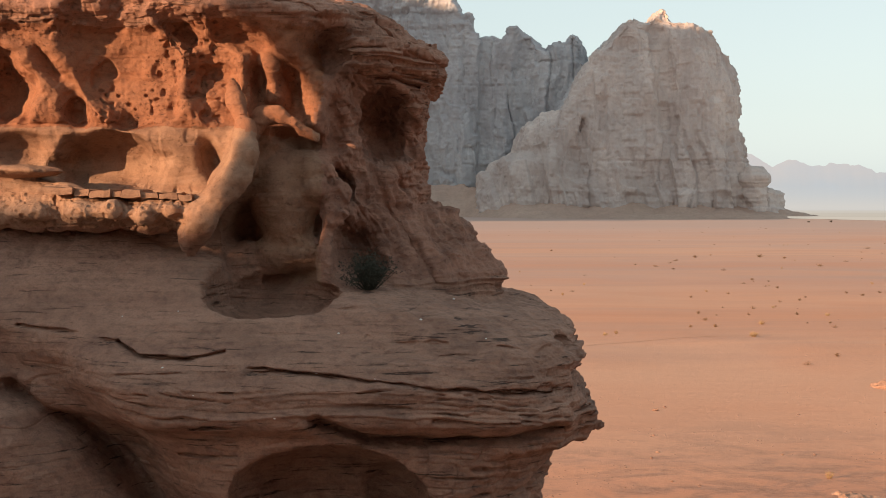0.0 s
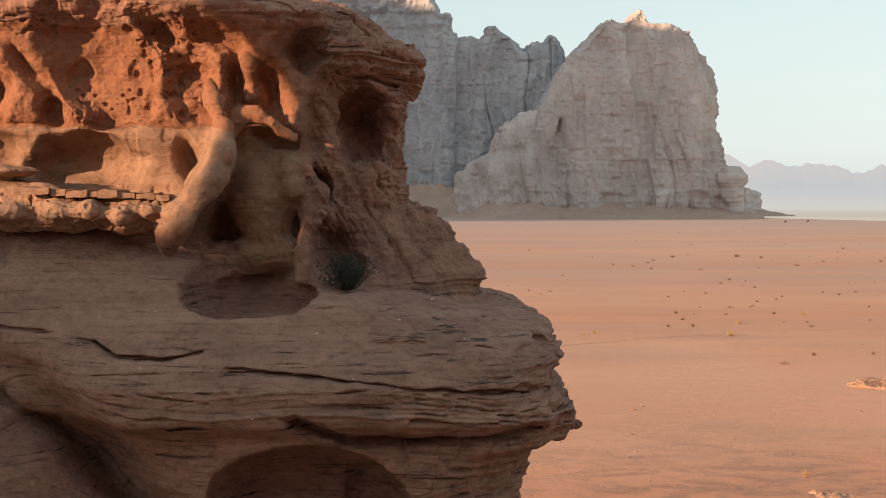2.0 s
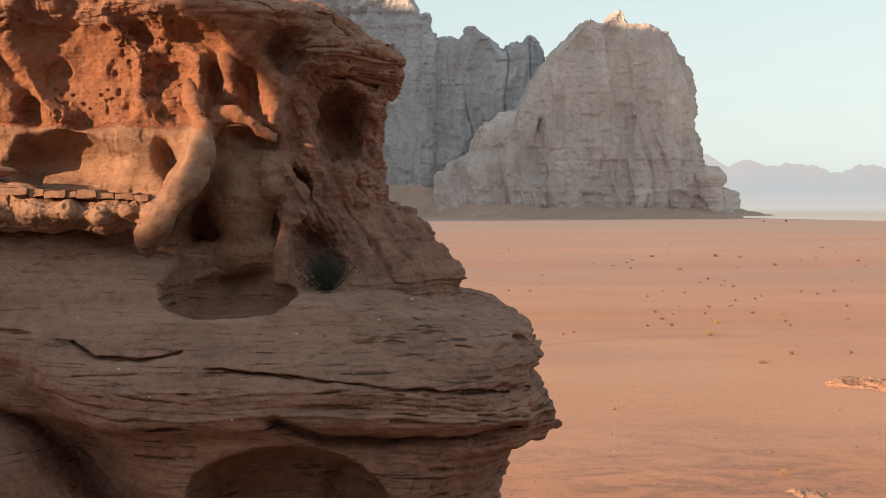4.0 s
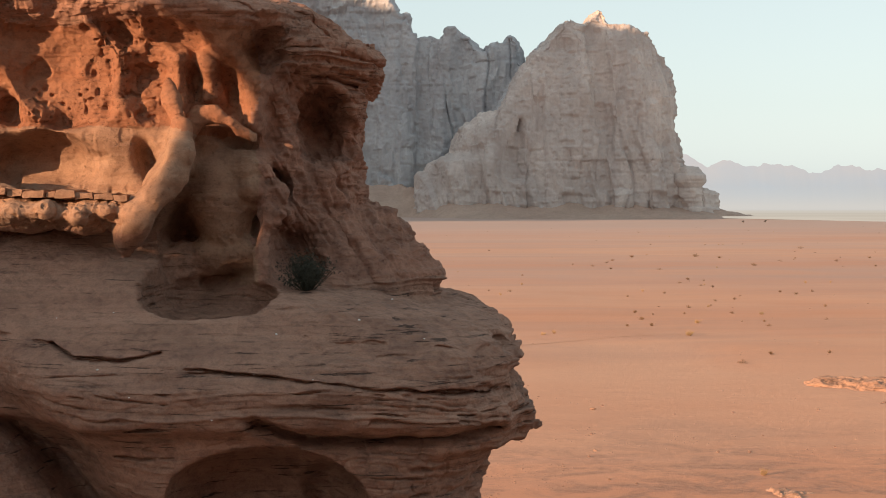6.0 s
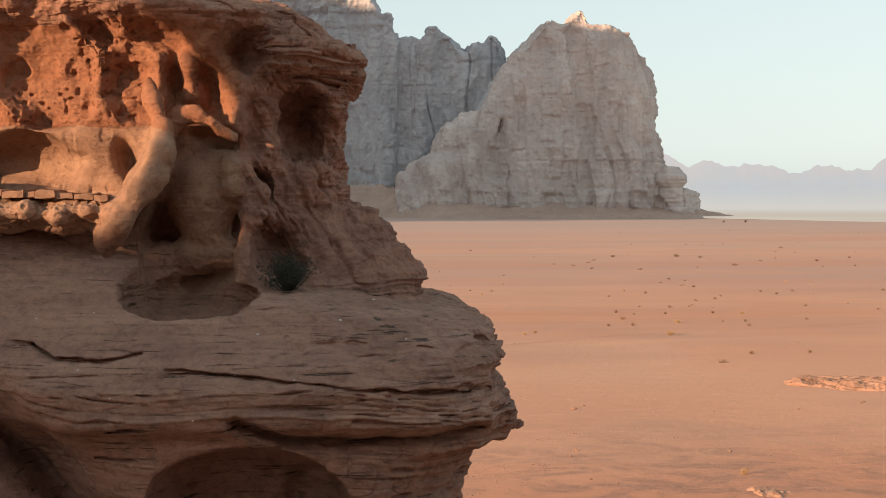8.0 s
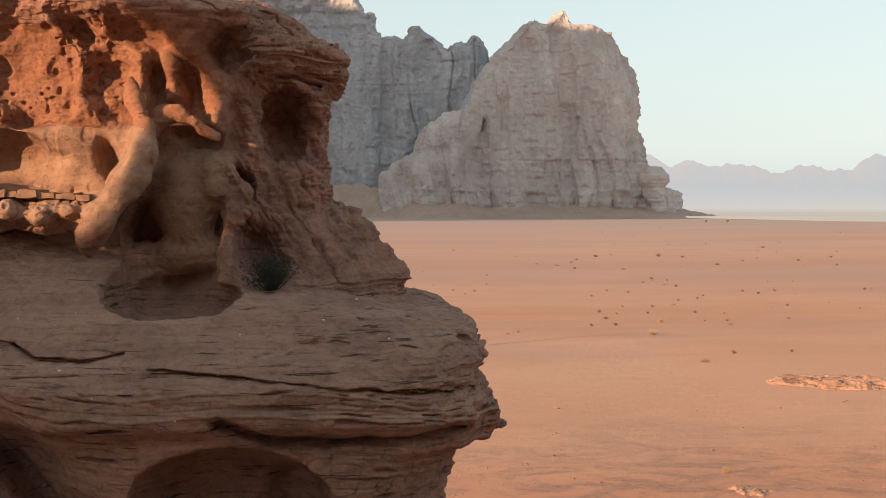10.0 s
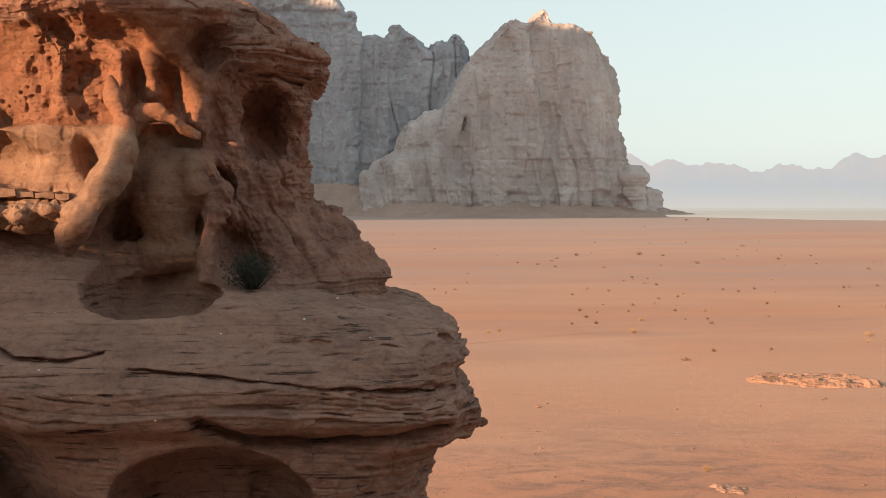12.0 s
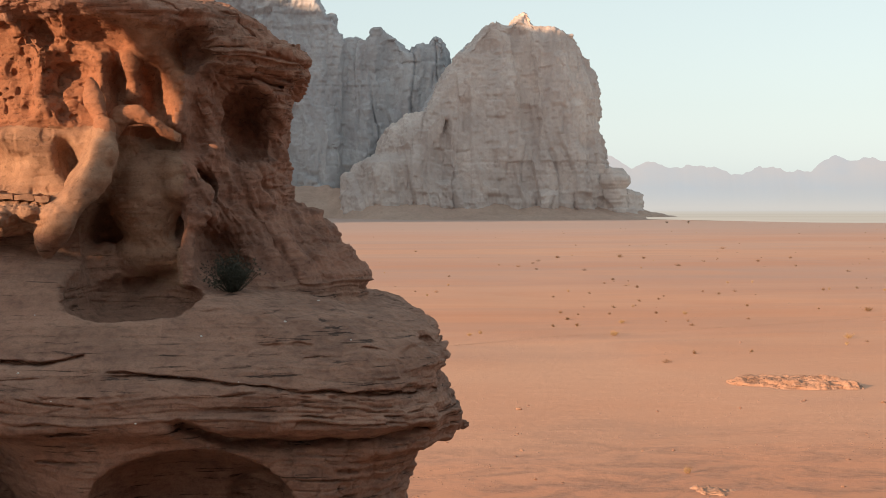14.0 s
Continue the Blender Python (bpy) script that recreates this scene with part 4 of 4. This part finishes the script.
# ---- far mountains and plain, their haze painted as glow ----
def build_backdrop():
    n = Nodes("glowing_hazy_distance", 1.0)
    z = n.add("ShaderNodeSeparateXYZ", Vector=n.place).outputs[2]
    wave = n.noise(n.scaled(0.004, 0.004, 0.008), 1.0, 4.0)
    # haze is painted in: glow colours that fade with height and distance
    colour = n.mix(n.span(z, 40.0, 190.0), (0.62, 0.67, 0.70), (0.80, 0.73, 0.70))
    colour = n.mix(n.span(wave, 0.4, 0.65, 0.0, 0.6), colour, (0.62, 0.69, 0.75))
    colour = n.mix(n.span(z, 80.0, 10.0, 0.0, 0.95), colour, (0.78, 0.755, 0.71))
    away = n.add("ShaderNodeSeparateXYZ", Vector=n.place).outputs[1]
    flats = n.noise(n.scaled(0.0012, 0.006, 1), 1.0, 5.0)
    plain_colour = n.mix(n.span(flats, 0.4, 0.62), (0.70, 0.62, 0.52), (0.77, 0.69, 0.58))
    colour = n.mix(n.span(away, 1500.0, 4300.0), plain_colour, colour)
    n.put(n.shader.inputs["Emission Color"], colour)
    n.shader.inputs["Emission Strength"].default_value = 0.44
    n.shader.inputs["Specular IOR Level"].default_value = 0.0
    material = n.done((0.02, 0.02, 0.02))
    D = 4600.0
    xs = np.linspace(-2600, 3400, 900)
    line = [(-2600, 150), (996.1, 229.0), (1035.5, 196.2), (1075.0, 171.1), (1124.5, 148.0), (1174.0, 171.5), (1203.8, 173.5), (1253.6, 150.3), (1323.4, 160.3), (1397.4, 154.6), (1473.7, 127.5), (1524.0, 125.6), (1598.6, 155.2), (1631.0, 155.3), (1695.8, 137.8), (1766.9, 140.0), (1817.8, 183.5), (1862.7, 197.5), (1909.8, 183.8), (1971.3, 188.0), (2018.5, 176.3), (3400, 165)]
    top = np.interp(xs, *zip(*line))
    q = np.stack([xs, xs * 0, xs * 0], 1).astype(np.float32)
    top = top + 6 * grain(q, 60.0, 0.0, 3.0) + 5 * grain(q, 25.0, 2.0, 3.0) + 2 * grain(q, 10.0, 5.0)
    # the glowing sheet of hazy plain laid over the ground, then the mountains' slope
    edge = 1330 - 430 * ramp(290, 370, xs)
    rows = [np.stack([xs, edge + (D - edge) * t ** 2, 0 * xs + 1.2 - 1.7 * (t == 0)], 1) for t in np.linspace(0, 1, 14)]
    rows += [np.stack([xs, 0 * xs + D + 60 * t, 1.2 + (top - 1.2) * t], 1) for t in np.linspace(0, 1, 12)[1:]]
    p = np.concatenate(rows)
    i, j = np.meshgrid(np.arange(len(rows) - 1), np.arange(899), indexing="ij")
    f = np.stack([i * 900 + j, i * 900 + j + 1, (i + 1) * 900 + j + 1, (i + 1) * 900 + j], 2).reshape(-1, 4)
    tagged(sheet("backdrop", p, f, material), "glowing backdrop of a pale hazy mountain range and plain", "mountains", kind="structure")


build_backdrop()


# ---- scree along the foot of the mesa ----
def build_scree():
    xs, ys = np.arange(-230, 372, 2.0), np.arange(1196, 1420, 2.0)
    x, y = np.meshgrid(xs, ys, indexing="ij")
    foot = np.interp(xs, [-230, 20, 70, 300, 330, 372], [1330, 1330, 1252, 1256, 1268, 1290])[:, None]
    tall = np.interp(xs, [-230, 20, 70, 130, 290, 320, 372], [24, 22, 14, 11, 9, 7, 0])[:, None]
    q = np.stack([x.ravel(), y.ravel(), 0 * x.ravel()], 1).astype(np.float32)
    rough = (2.2 * grain(q, 22.0, 1.0) + 1.2 * grain(q, 9.0, 2.0) + 0.7 * grain(q, 4.0, 3.0)).reshape(x.shape)
    up = np.clip((y - foot + 34) / 44, 0, 1.4)
    z = np.where(y > foot + 30, -3, tall * up ** 1.3 + rough * np.clip(up * 3, 0, 1)) - 1.6
    p = np.stack([x, y, z], 2).reshape(-1, 3)
    i, j = np.meshgrid(np.arange(len(xs) - 1), np.arange(len(ys) - 1), indexing="ij")
    k = len(ys)
    f = np.stack([i * k + j, (i + 1) * k + j, (i + 1) * k + j + 1, i * k + j + 1], 2).reshape(-1, 4)
    tagged(sheet("scree_slope", p, f, SCREE), "brown rubble slope at the foot of the mesa", "scree", kind="stuff")


build_scree()


# ---- plants ----
def plain(name, colour, spread=0.5, roughness=0.8):
    n = Nodes(name, roughness)
    tone = n.noise(n.place, 9.0, 3.0)
    return n.done(n.mix(n.span(tone, 0.3, 0.7), colour, tuple(c * spread for c in colour)))


TWIG = plain("dry_grey_twig", (0.27, 0.165, 0.10))
LEAF_DARK = plain("dusty_olive_leaf", (0.30, 0.18, 0.095))
LEAF_STRAW = plain("straw_yellow_stem", (0.46, 0.30, 0.15), 0.7)
LEAF_GREY = plain("dark_grey_green_leaf", (0.055, 0.055, 0.04))


def blade(bm, a, b, wide, side):
    """A tapered three-sided stem from a to b."""
    way = (b - a).normalized()
    u = way.cross(side).normalized() * wide
    v = way.cross(u).normalized() * wide
    ring = [bm.verts.new(a + u), bm.verts.new(a - u * 0.5 + v * 0.8), bm.verts.new(a - u * 0.5 - v * 0.8)]
    tip = bm.verts.new(b)
    for i in range(3):
        bm.faces.new((ring[i], ring[(i + 1) % 3], tip))
    bm.faces.new(ring[::-1])


def leaf(bm, at, size, rnd):
    u = Vector((rnd.uniform(-1, 1), rnd.uniform(-1, 1), rnd.uniform(-1, 1))).normalized()
    v = u.orthogonal().normalized()
    w = u.cross(v) * size * 0.12
    a, b, c, d = (bm.verts.new(at + o) for o in (-u * size, v * size * 0.4 + w, u * size, -v * size * 0.4 + w))
    bm.faces.new((a, b, c, d))


def shrub(name, label, seed, stems, leaves, leaf_size, leaf_material, upright=0.5, wide=1.0):
    """A dry desert shrub one metre high: stems fanning from one root, small leaves along them."""
    rnd = random.Random(seed)
    root = tagged(new(name), label, "shrub", group="desert shrubs on the plain")
    bm, leafy = bmesh.new(), bmesh.new()
    for i in range(stems):
        turn, out = rnd.uniform(0, 6.283), rnd.uniform(0.05, 1.0) * wide
        top = Vector((math.cos(turn) * out * 0.7, math.sin(turn) * out * 0.7, rnd.uniform(0.5, 1.0) * (1 - (1 - upright) * min(out, 1.0) * 0.7)))
        low = Vector((math.cos(turn) * 0.06, math.sin(turn) * 0.06, -0.05))
        blade(bm, low, top, 0.012, Vector((0.3, 0.2, 1)))
        for j in range(3):
            start = low.lerp(top, rnd.uniform(0.35, 0.8))
            blade(bm, start, start + Vector((rnd.uniform(-0.25, 0.25), rnd.uniform(-0.25, 0.25), rnd.uniform(0.05, 0.28))), 0.007, Vector((0.3, 0.2, 1)))
        for j in range(leaves):
            at = low.lerp(top, rnd.uniform(0.3, 1.0)) + Vector((rnd.uniform(-0.1, 0.1), rnd.uniform(-0.1, 0.1), rnd.uniform(-0.06, 0.1)))
            leaf(leafy, at, leaf_size * rnd.uniform(0.6, 1.3), rnd)
    part("branchwork", bm, TWIG if leaf_material is LEAF_DARK else leaf_material, root)
    part("foliage", leafy, leaf_material, root)
    return root


def stand(x, y, sink=0.03):
    return x, y, float(ground_height(np.array([x]), np.array([y]))[0]) - sink


def plant_plain():
    rnd = random.Random(11)
    kinds = [shrub("shrub", "low dark dry shrub on red sand", 1, 26, 9, 0.07, LEAF_DARK, 0.5, 1.1),
             shrub("shrub", "low dark dry shrub on red sand", 2, 20, 8, 0.07, LEAF_DARK, 0.35, 1.4),
             shrub("shrub", "straw-yellow tuft of dry desert grass", 3, 46, 3, 0.05, LEAF_STRAW, 0.8, 0.9)]
    dark = [(36.5, 234.1, 0.88), (42.2, 253.2, 0.85), (45.2, 264.0, 1.00), (38.1, 224.9, 0.76), (52.2, 281.8, 1.31), (44.8, 217.4, 0.92), (64.9, 279.2, 1.66), (68.8, 274.8, 1.06), (65.0, 235.2, 1.21), (103.2, 331.6, 1.44), (86.0, 253.7, 1.00), (99.1, 272.5, 0.96), (43.0, 189.2, 0.80), (39.6, 179.5, 0.61), (41.4, 175.0, 0.60), (42.3, 172.1, 0.59), (39.5, 150.8, 0.52), (48.7, 158.0, 0.69), (46.0, 139.2, 0.49), (24.4, 130.1, 0.55), (23.5, 122.1, 0.67), (28.7, 127.8, 0.43), (26.7, 92.0, 0.48), (23.6, 87.7, 0.68), (42.1, 99.0, 0.36), (86.3, 211.2, 0.95), (55.0, 129.5, 1.17), (31.0, 92.7, 0.40)]
    straw = [(24.5, 107.2, 1.09), (27.5, 117.5, 0.90), (41.9, 102.2, 1.01), (12.9, 108.2, 0.63), (13.9, 109.1, 0.55), (36.0, 127.4, 0.77), (14.6, 51.2, 0.5), (39.8, 97.4, 0.44)]
    spots = [(x, y, h, rnd.choice((0, 1))) for x, y, h in dark] + [(x, y, h, 2) for x, y, h in straw]
    for i in range(110):
        y = 10 ** rnd.uniform(2.05, 2.85)
        spots.append((y * rnd.uniform(0.02, 0.46), y, rnd.uniform(0.2, 0.5) * (1 + y / 900), rnd.choice((0, 0, 1, 1, 2))))
    used = set()
    for x, y, h, kind in spots:
        x0, y0, z0 = stand(x, y)
        m = pose(x0, y0, z0, 0, 0, rnd.uniform(0, 360))
        ob = kinds[kind]
        if kind in used:
            ob = copy_thing(ob, m)
        else:
            used.add(kind)
            ob.matrix_basis = m
        ob.scale = (h * 0.8, h * 0.8, h * (0.8 if h < 0.6 else 0.55))


plant_plain()


def build_tree(x, y, tall, seed):
    rnd = random.Random(seed)
    x0, y0, z0 = stand(x, y)
    root = tagged(new("acacia_tree"), "small dark flat-topped desert tree", "tree", group="far trees")
    root.matrix_basis = pose(x0, y0, z0)
    bm, crown = bmesh.new(), bmesh.new()
    blade(bm, Vector((0, 0, -0.2)), Vector((0.1, 0, tall * 0.7)), 0.22, Vector((1, 0.2, 0)))
    for i in range(7):
        a = i * 0.9
        end = Vector((math.cos(a) * tall * 0.38, math.sin(a) * tall * 0.35, tall * rnd.uniform(0.7, 0.95)))
        blade(bm, Vector((0, 0, tall * rnd.uniform(0.25, 0.5))), end, 0.09, Vector((1, 0.2, 0)))
        for j in range(24):
            leaf(crown, end * rnd.uniform(0.6, 1.0) + Vector((rnd.uniform(-0.6, 0.6), rnd.uniform(-0.6, 0.6), rnd.uniform(-0.3, 0.4))) * 0.6, 0.16, rnd)
    part("trunk", bm, TWIG, root)
    part("crown", crown, LEAF_GREY, root)


build_tree(228.7, 852.7, 1.7, 5)
build_tree(241.7, 849.1, 1.9, 6)

hollow_shrub = shrub("hollow_shrub", "dark twiggy shrub growing in the rock hollow", 8, 90, 22, 0.035, LEAF_GREY, 0.6, 1.0)
hollow_shrub.matrix_basis = pose(-0.95, 17.5, 8.92) @ Matrix.Diagonal((0.62, 0.5, 0.58, 1))


# ---- flat pale outcrops and loose stones on the sand ----
def build_slab(name, label, low, high, step, lumps):
    s = Solid(low, high, step)
    for lump in lumps:
        s.egg(*lump, step * 3)
    p, f = finer(*s.skin())
    n = normals(p, f)
    d = 0.12 * grain(p, 0.8, 0.0, 3.0) + 0.09 * grain(p, 0.35, 2.0, 3.0) + 0.03 * grain(p, 0.14, 3.0) + 0.06 * layers(p[:, 2] + 0.08 * grain(p, 1.5), 0.13, 0.2, 3)
    d -= 0.12 * ramp(0.12, 0.0, np.abs(grain(p, 0.9, 7.0)))
    tagged(sheet(name, p + n * d[:, None], f, PALE_STONE), label, "rock")


build_slab("rock_slab", "pale flat broken rock slab lying in the sand", (22, 69, -1.0), (35, 84, 1.0), 0.12,
           [(25.0, 77.0, -0.35, 0.7, 1.2, 0.34), (25.8, 76.8, -0.35, 0.9, 1.6, 0.46), (26.8, 76.4, -0.35, 1.0, 1.9, 0.54), (27.9, 75.8, -0.35, 0.9, 2.0, 0.56), (28.8, 75.0, -0.35, 0.9, 1.9, 0.68),
            (29.9, 74.6, -0.35, 0.8, 1.4, 0.58), (30.8, 74.0, -0.35, 0.6, 0.9, 0.42), (27.3, 74.2, -0.4, 1.3, 0.8, 0.50)])
build_slab("rock_slab", "small pale rock patch flush with the sand", (12.5, 45.5, -0.8), (16.5, 50, 0.6), 0.08,
           [(14.3, 47.8, -0.40, 1.1, 0.8, 0.20), (15.1, 47.4, -0.38, 0.6, 0.5, 0.16)])


def scatter_stones():
    rnd = random.Random(23)
    made = []
    for i in range(3):
        bm = bmesh.new()
        bmesh.ops.create_icosphere(bm, subdivisions=2, radius=1.0)
        for v in bm.verts:
            v.co *= 1 + 0.35 * noise.noise(v.co * 1.3 + Vector((i * 7, 0, 0))) + 0.12 * noise.noise(v.co * 3.5)
            v.co.z *= 0.6
        made.append(tagged(part("stone", bm, PALE_STONE if i == 0 else ROCK_LEDGE), "loose stone lying on the sand" if i else "pale loose stone lying on the sand", "stone", group="loose stones"))
    for i in range(60):
        y = rnd.uniform(46, 70) if i < 44 else rnd.uniform(70, 140)
        x0, y0, z0 = stand(y * rnd.uniform(0.03, 0.46), y, 0.0)
        r = rnd.uniform(0.03, 0.09) * (1.6 if i % 9 == 0 else 1)
        m = pose(x0, y0, z0 + 0.2 * r, 0, 0, rnd.uniform(0, 360))
        ob = made[i] if i < 3 else copy_thing(made[rnd.choice((0, 1, 1, 2, 2))], m)
        ob.matrix_basis = m
        ob.scale = (r, r * rnd.uniform(0.7, 1.2), r)


scatter_stones()


def ledge_pebbles():
    rnd = random.Random(31)
    base = None
    for spot in LEDGE_SPOTS:
        m = pose(*spot, 0, 0, rnd.uniform(0, 360))
        if base is None:
            bm = bmesh.new()
            bmesh.ops.create_icosphere(bm, subdivisions=2, radius=1.0)
            for v in bm.verts:
                v.co *= 1 + 0.3 * noise.noise(v.co * 1.6)
                v.co.z *= 0.7
            base = ob = tagged(part("pebble", bm, WHITE_STONE), "tiny white pebble on the rock ledge", "pebble", group="pebbles on the ledge")
            ob.matrix_basis = m
        else:
            ob = copy_thing(base, m)
        r = rnd.uniform(0.008, 0.018)
        ob.scale = (r, r, r)


WHITE_STONE = plain("white_pebble_stone", (0.75, 0.72, 0.68), 0.85)
ledge_pebbles()


# ---- gravel and an old wheel track ----
def scatter_gravel():
    rnd = np.random.RandomState(5)
    n = 5200
    y = 46 + 60 * rnd.rand(n) ** 2.2
    x = y * (0.02 + 0.45 * rnd.rand(n))
    q = np.stack([x, y, 0 * x], 1).astype(np.float32)
    keep = grain(q, (5.0, 4.0, 1.0), 3.0) + 0.5 * grain(q, 1.6, 4.0) > 0.05 + 0.5 * ramp(55, 90, y) * rnd.rand(n)
    x, y = x[keep], y[keep]
    n = len(x)
    z = ground_height(x, y)
    r = (0.015 + 0.035 * rnd.rand(n) ** 2)[:, None, None]
    shape = np.array([(1, 0, 0), (0, 1, 0), (-1, 0, 0), (0, -1, 0), (0, 0, 0.8), (0, 0, -0.5)])
    p = np.stack([x, y, z], 1)[:, None, :] + shape[None] * r * (0.6 + 0.8 * rnd.rand(n, 6, 1))
    f = np.array([(0, 1, 4), (1, 2, 4), (2, 3, 4), (3, 0, 4), (1, 0, 5), (2, 1, 5), (3, 2, 5), (0, 3, 5)])
    f = (f[None] + 6 * np.arange(n)[:, None, None]).reshape(-1, 3)
    tagged(sheet("gravel", p.reshape(-1, 3), f, GRAVEL, smooth=False), "scattered brown gravel on the sand", "gravel", kind="stuff")


GRAVEL = plain("brown_gravel_stone", (0.30, 0.17, 0.115), 0.6, 0.95)
scatter_gravel()


def wheel_track(side):
    t = np.linspace(0, 1, 160)
    x = 6.0 + 60 * t
    y = 97 + 42 * t - 12 * t * t + 1.2 * np.sin(9 * t) + side
    half = 0.16 + 0.10 * np.abs(np.sin(17 * t))
    rows = [np.stack([x, y + o * half, ground_height(x, y + o * half) + 0.012], 1) for o in (-1, -0.3, 0.3, 1)]
    p = np.concatenate(rows)
    p[160:480, 2] += 0.01
    i, j = np.meshgrid(np.arange(3), np.arange(159), indexing="ij")
    f = np.stack([i * 160 + j, i * 160 + j + 1, (i + 1) * 160 + j + 1, (i + 1) * 160 + j], 2).reshape(-1, 4)
    tagged(sheet("wheel_track", p, f, TRACK), "faint dark wheel rut pressed into the sand", "track", kind="structure")


TRACK = plain("pressed_darker_sand", (0.50, 0.268, 0.175), 0.96, 0.95)
wheel_track(-0.8)
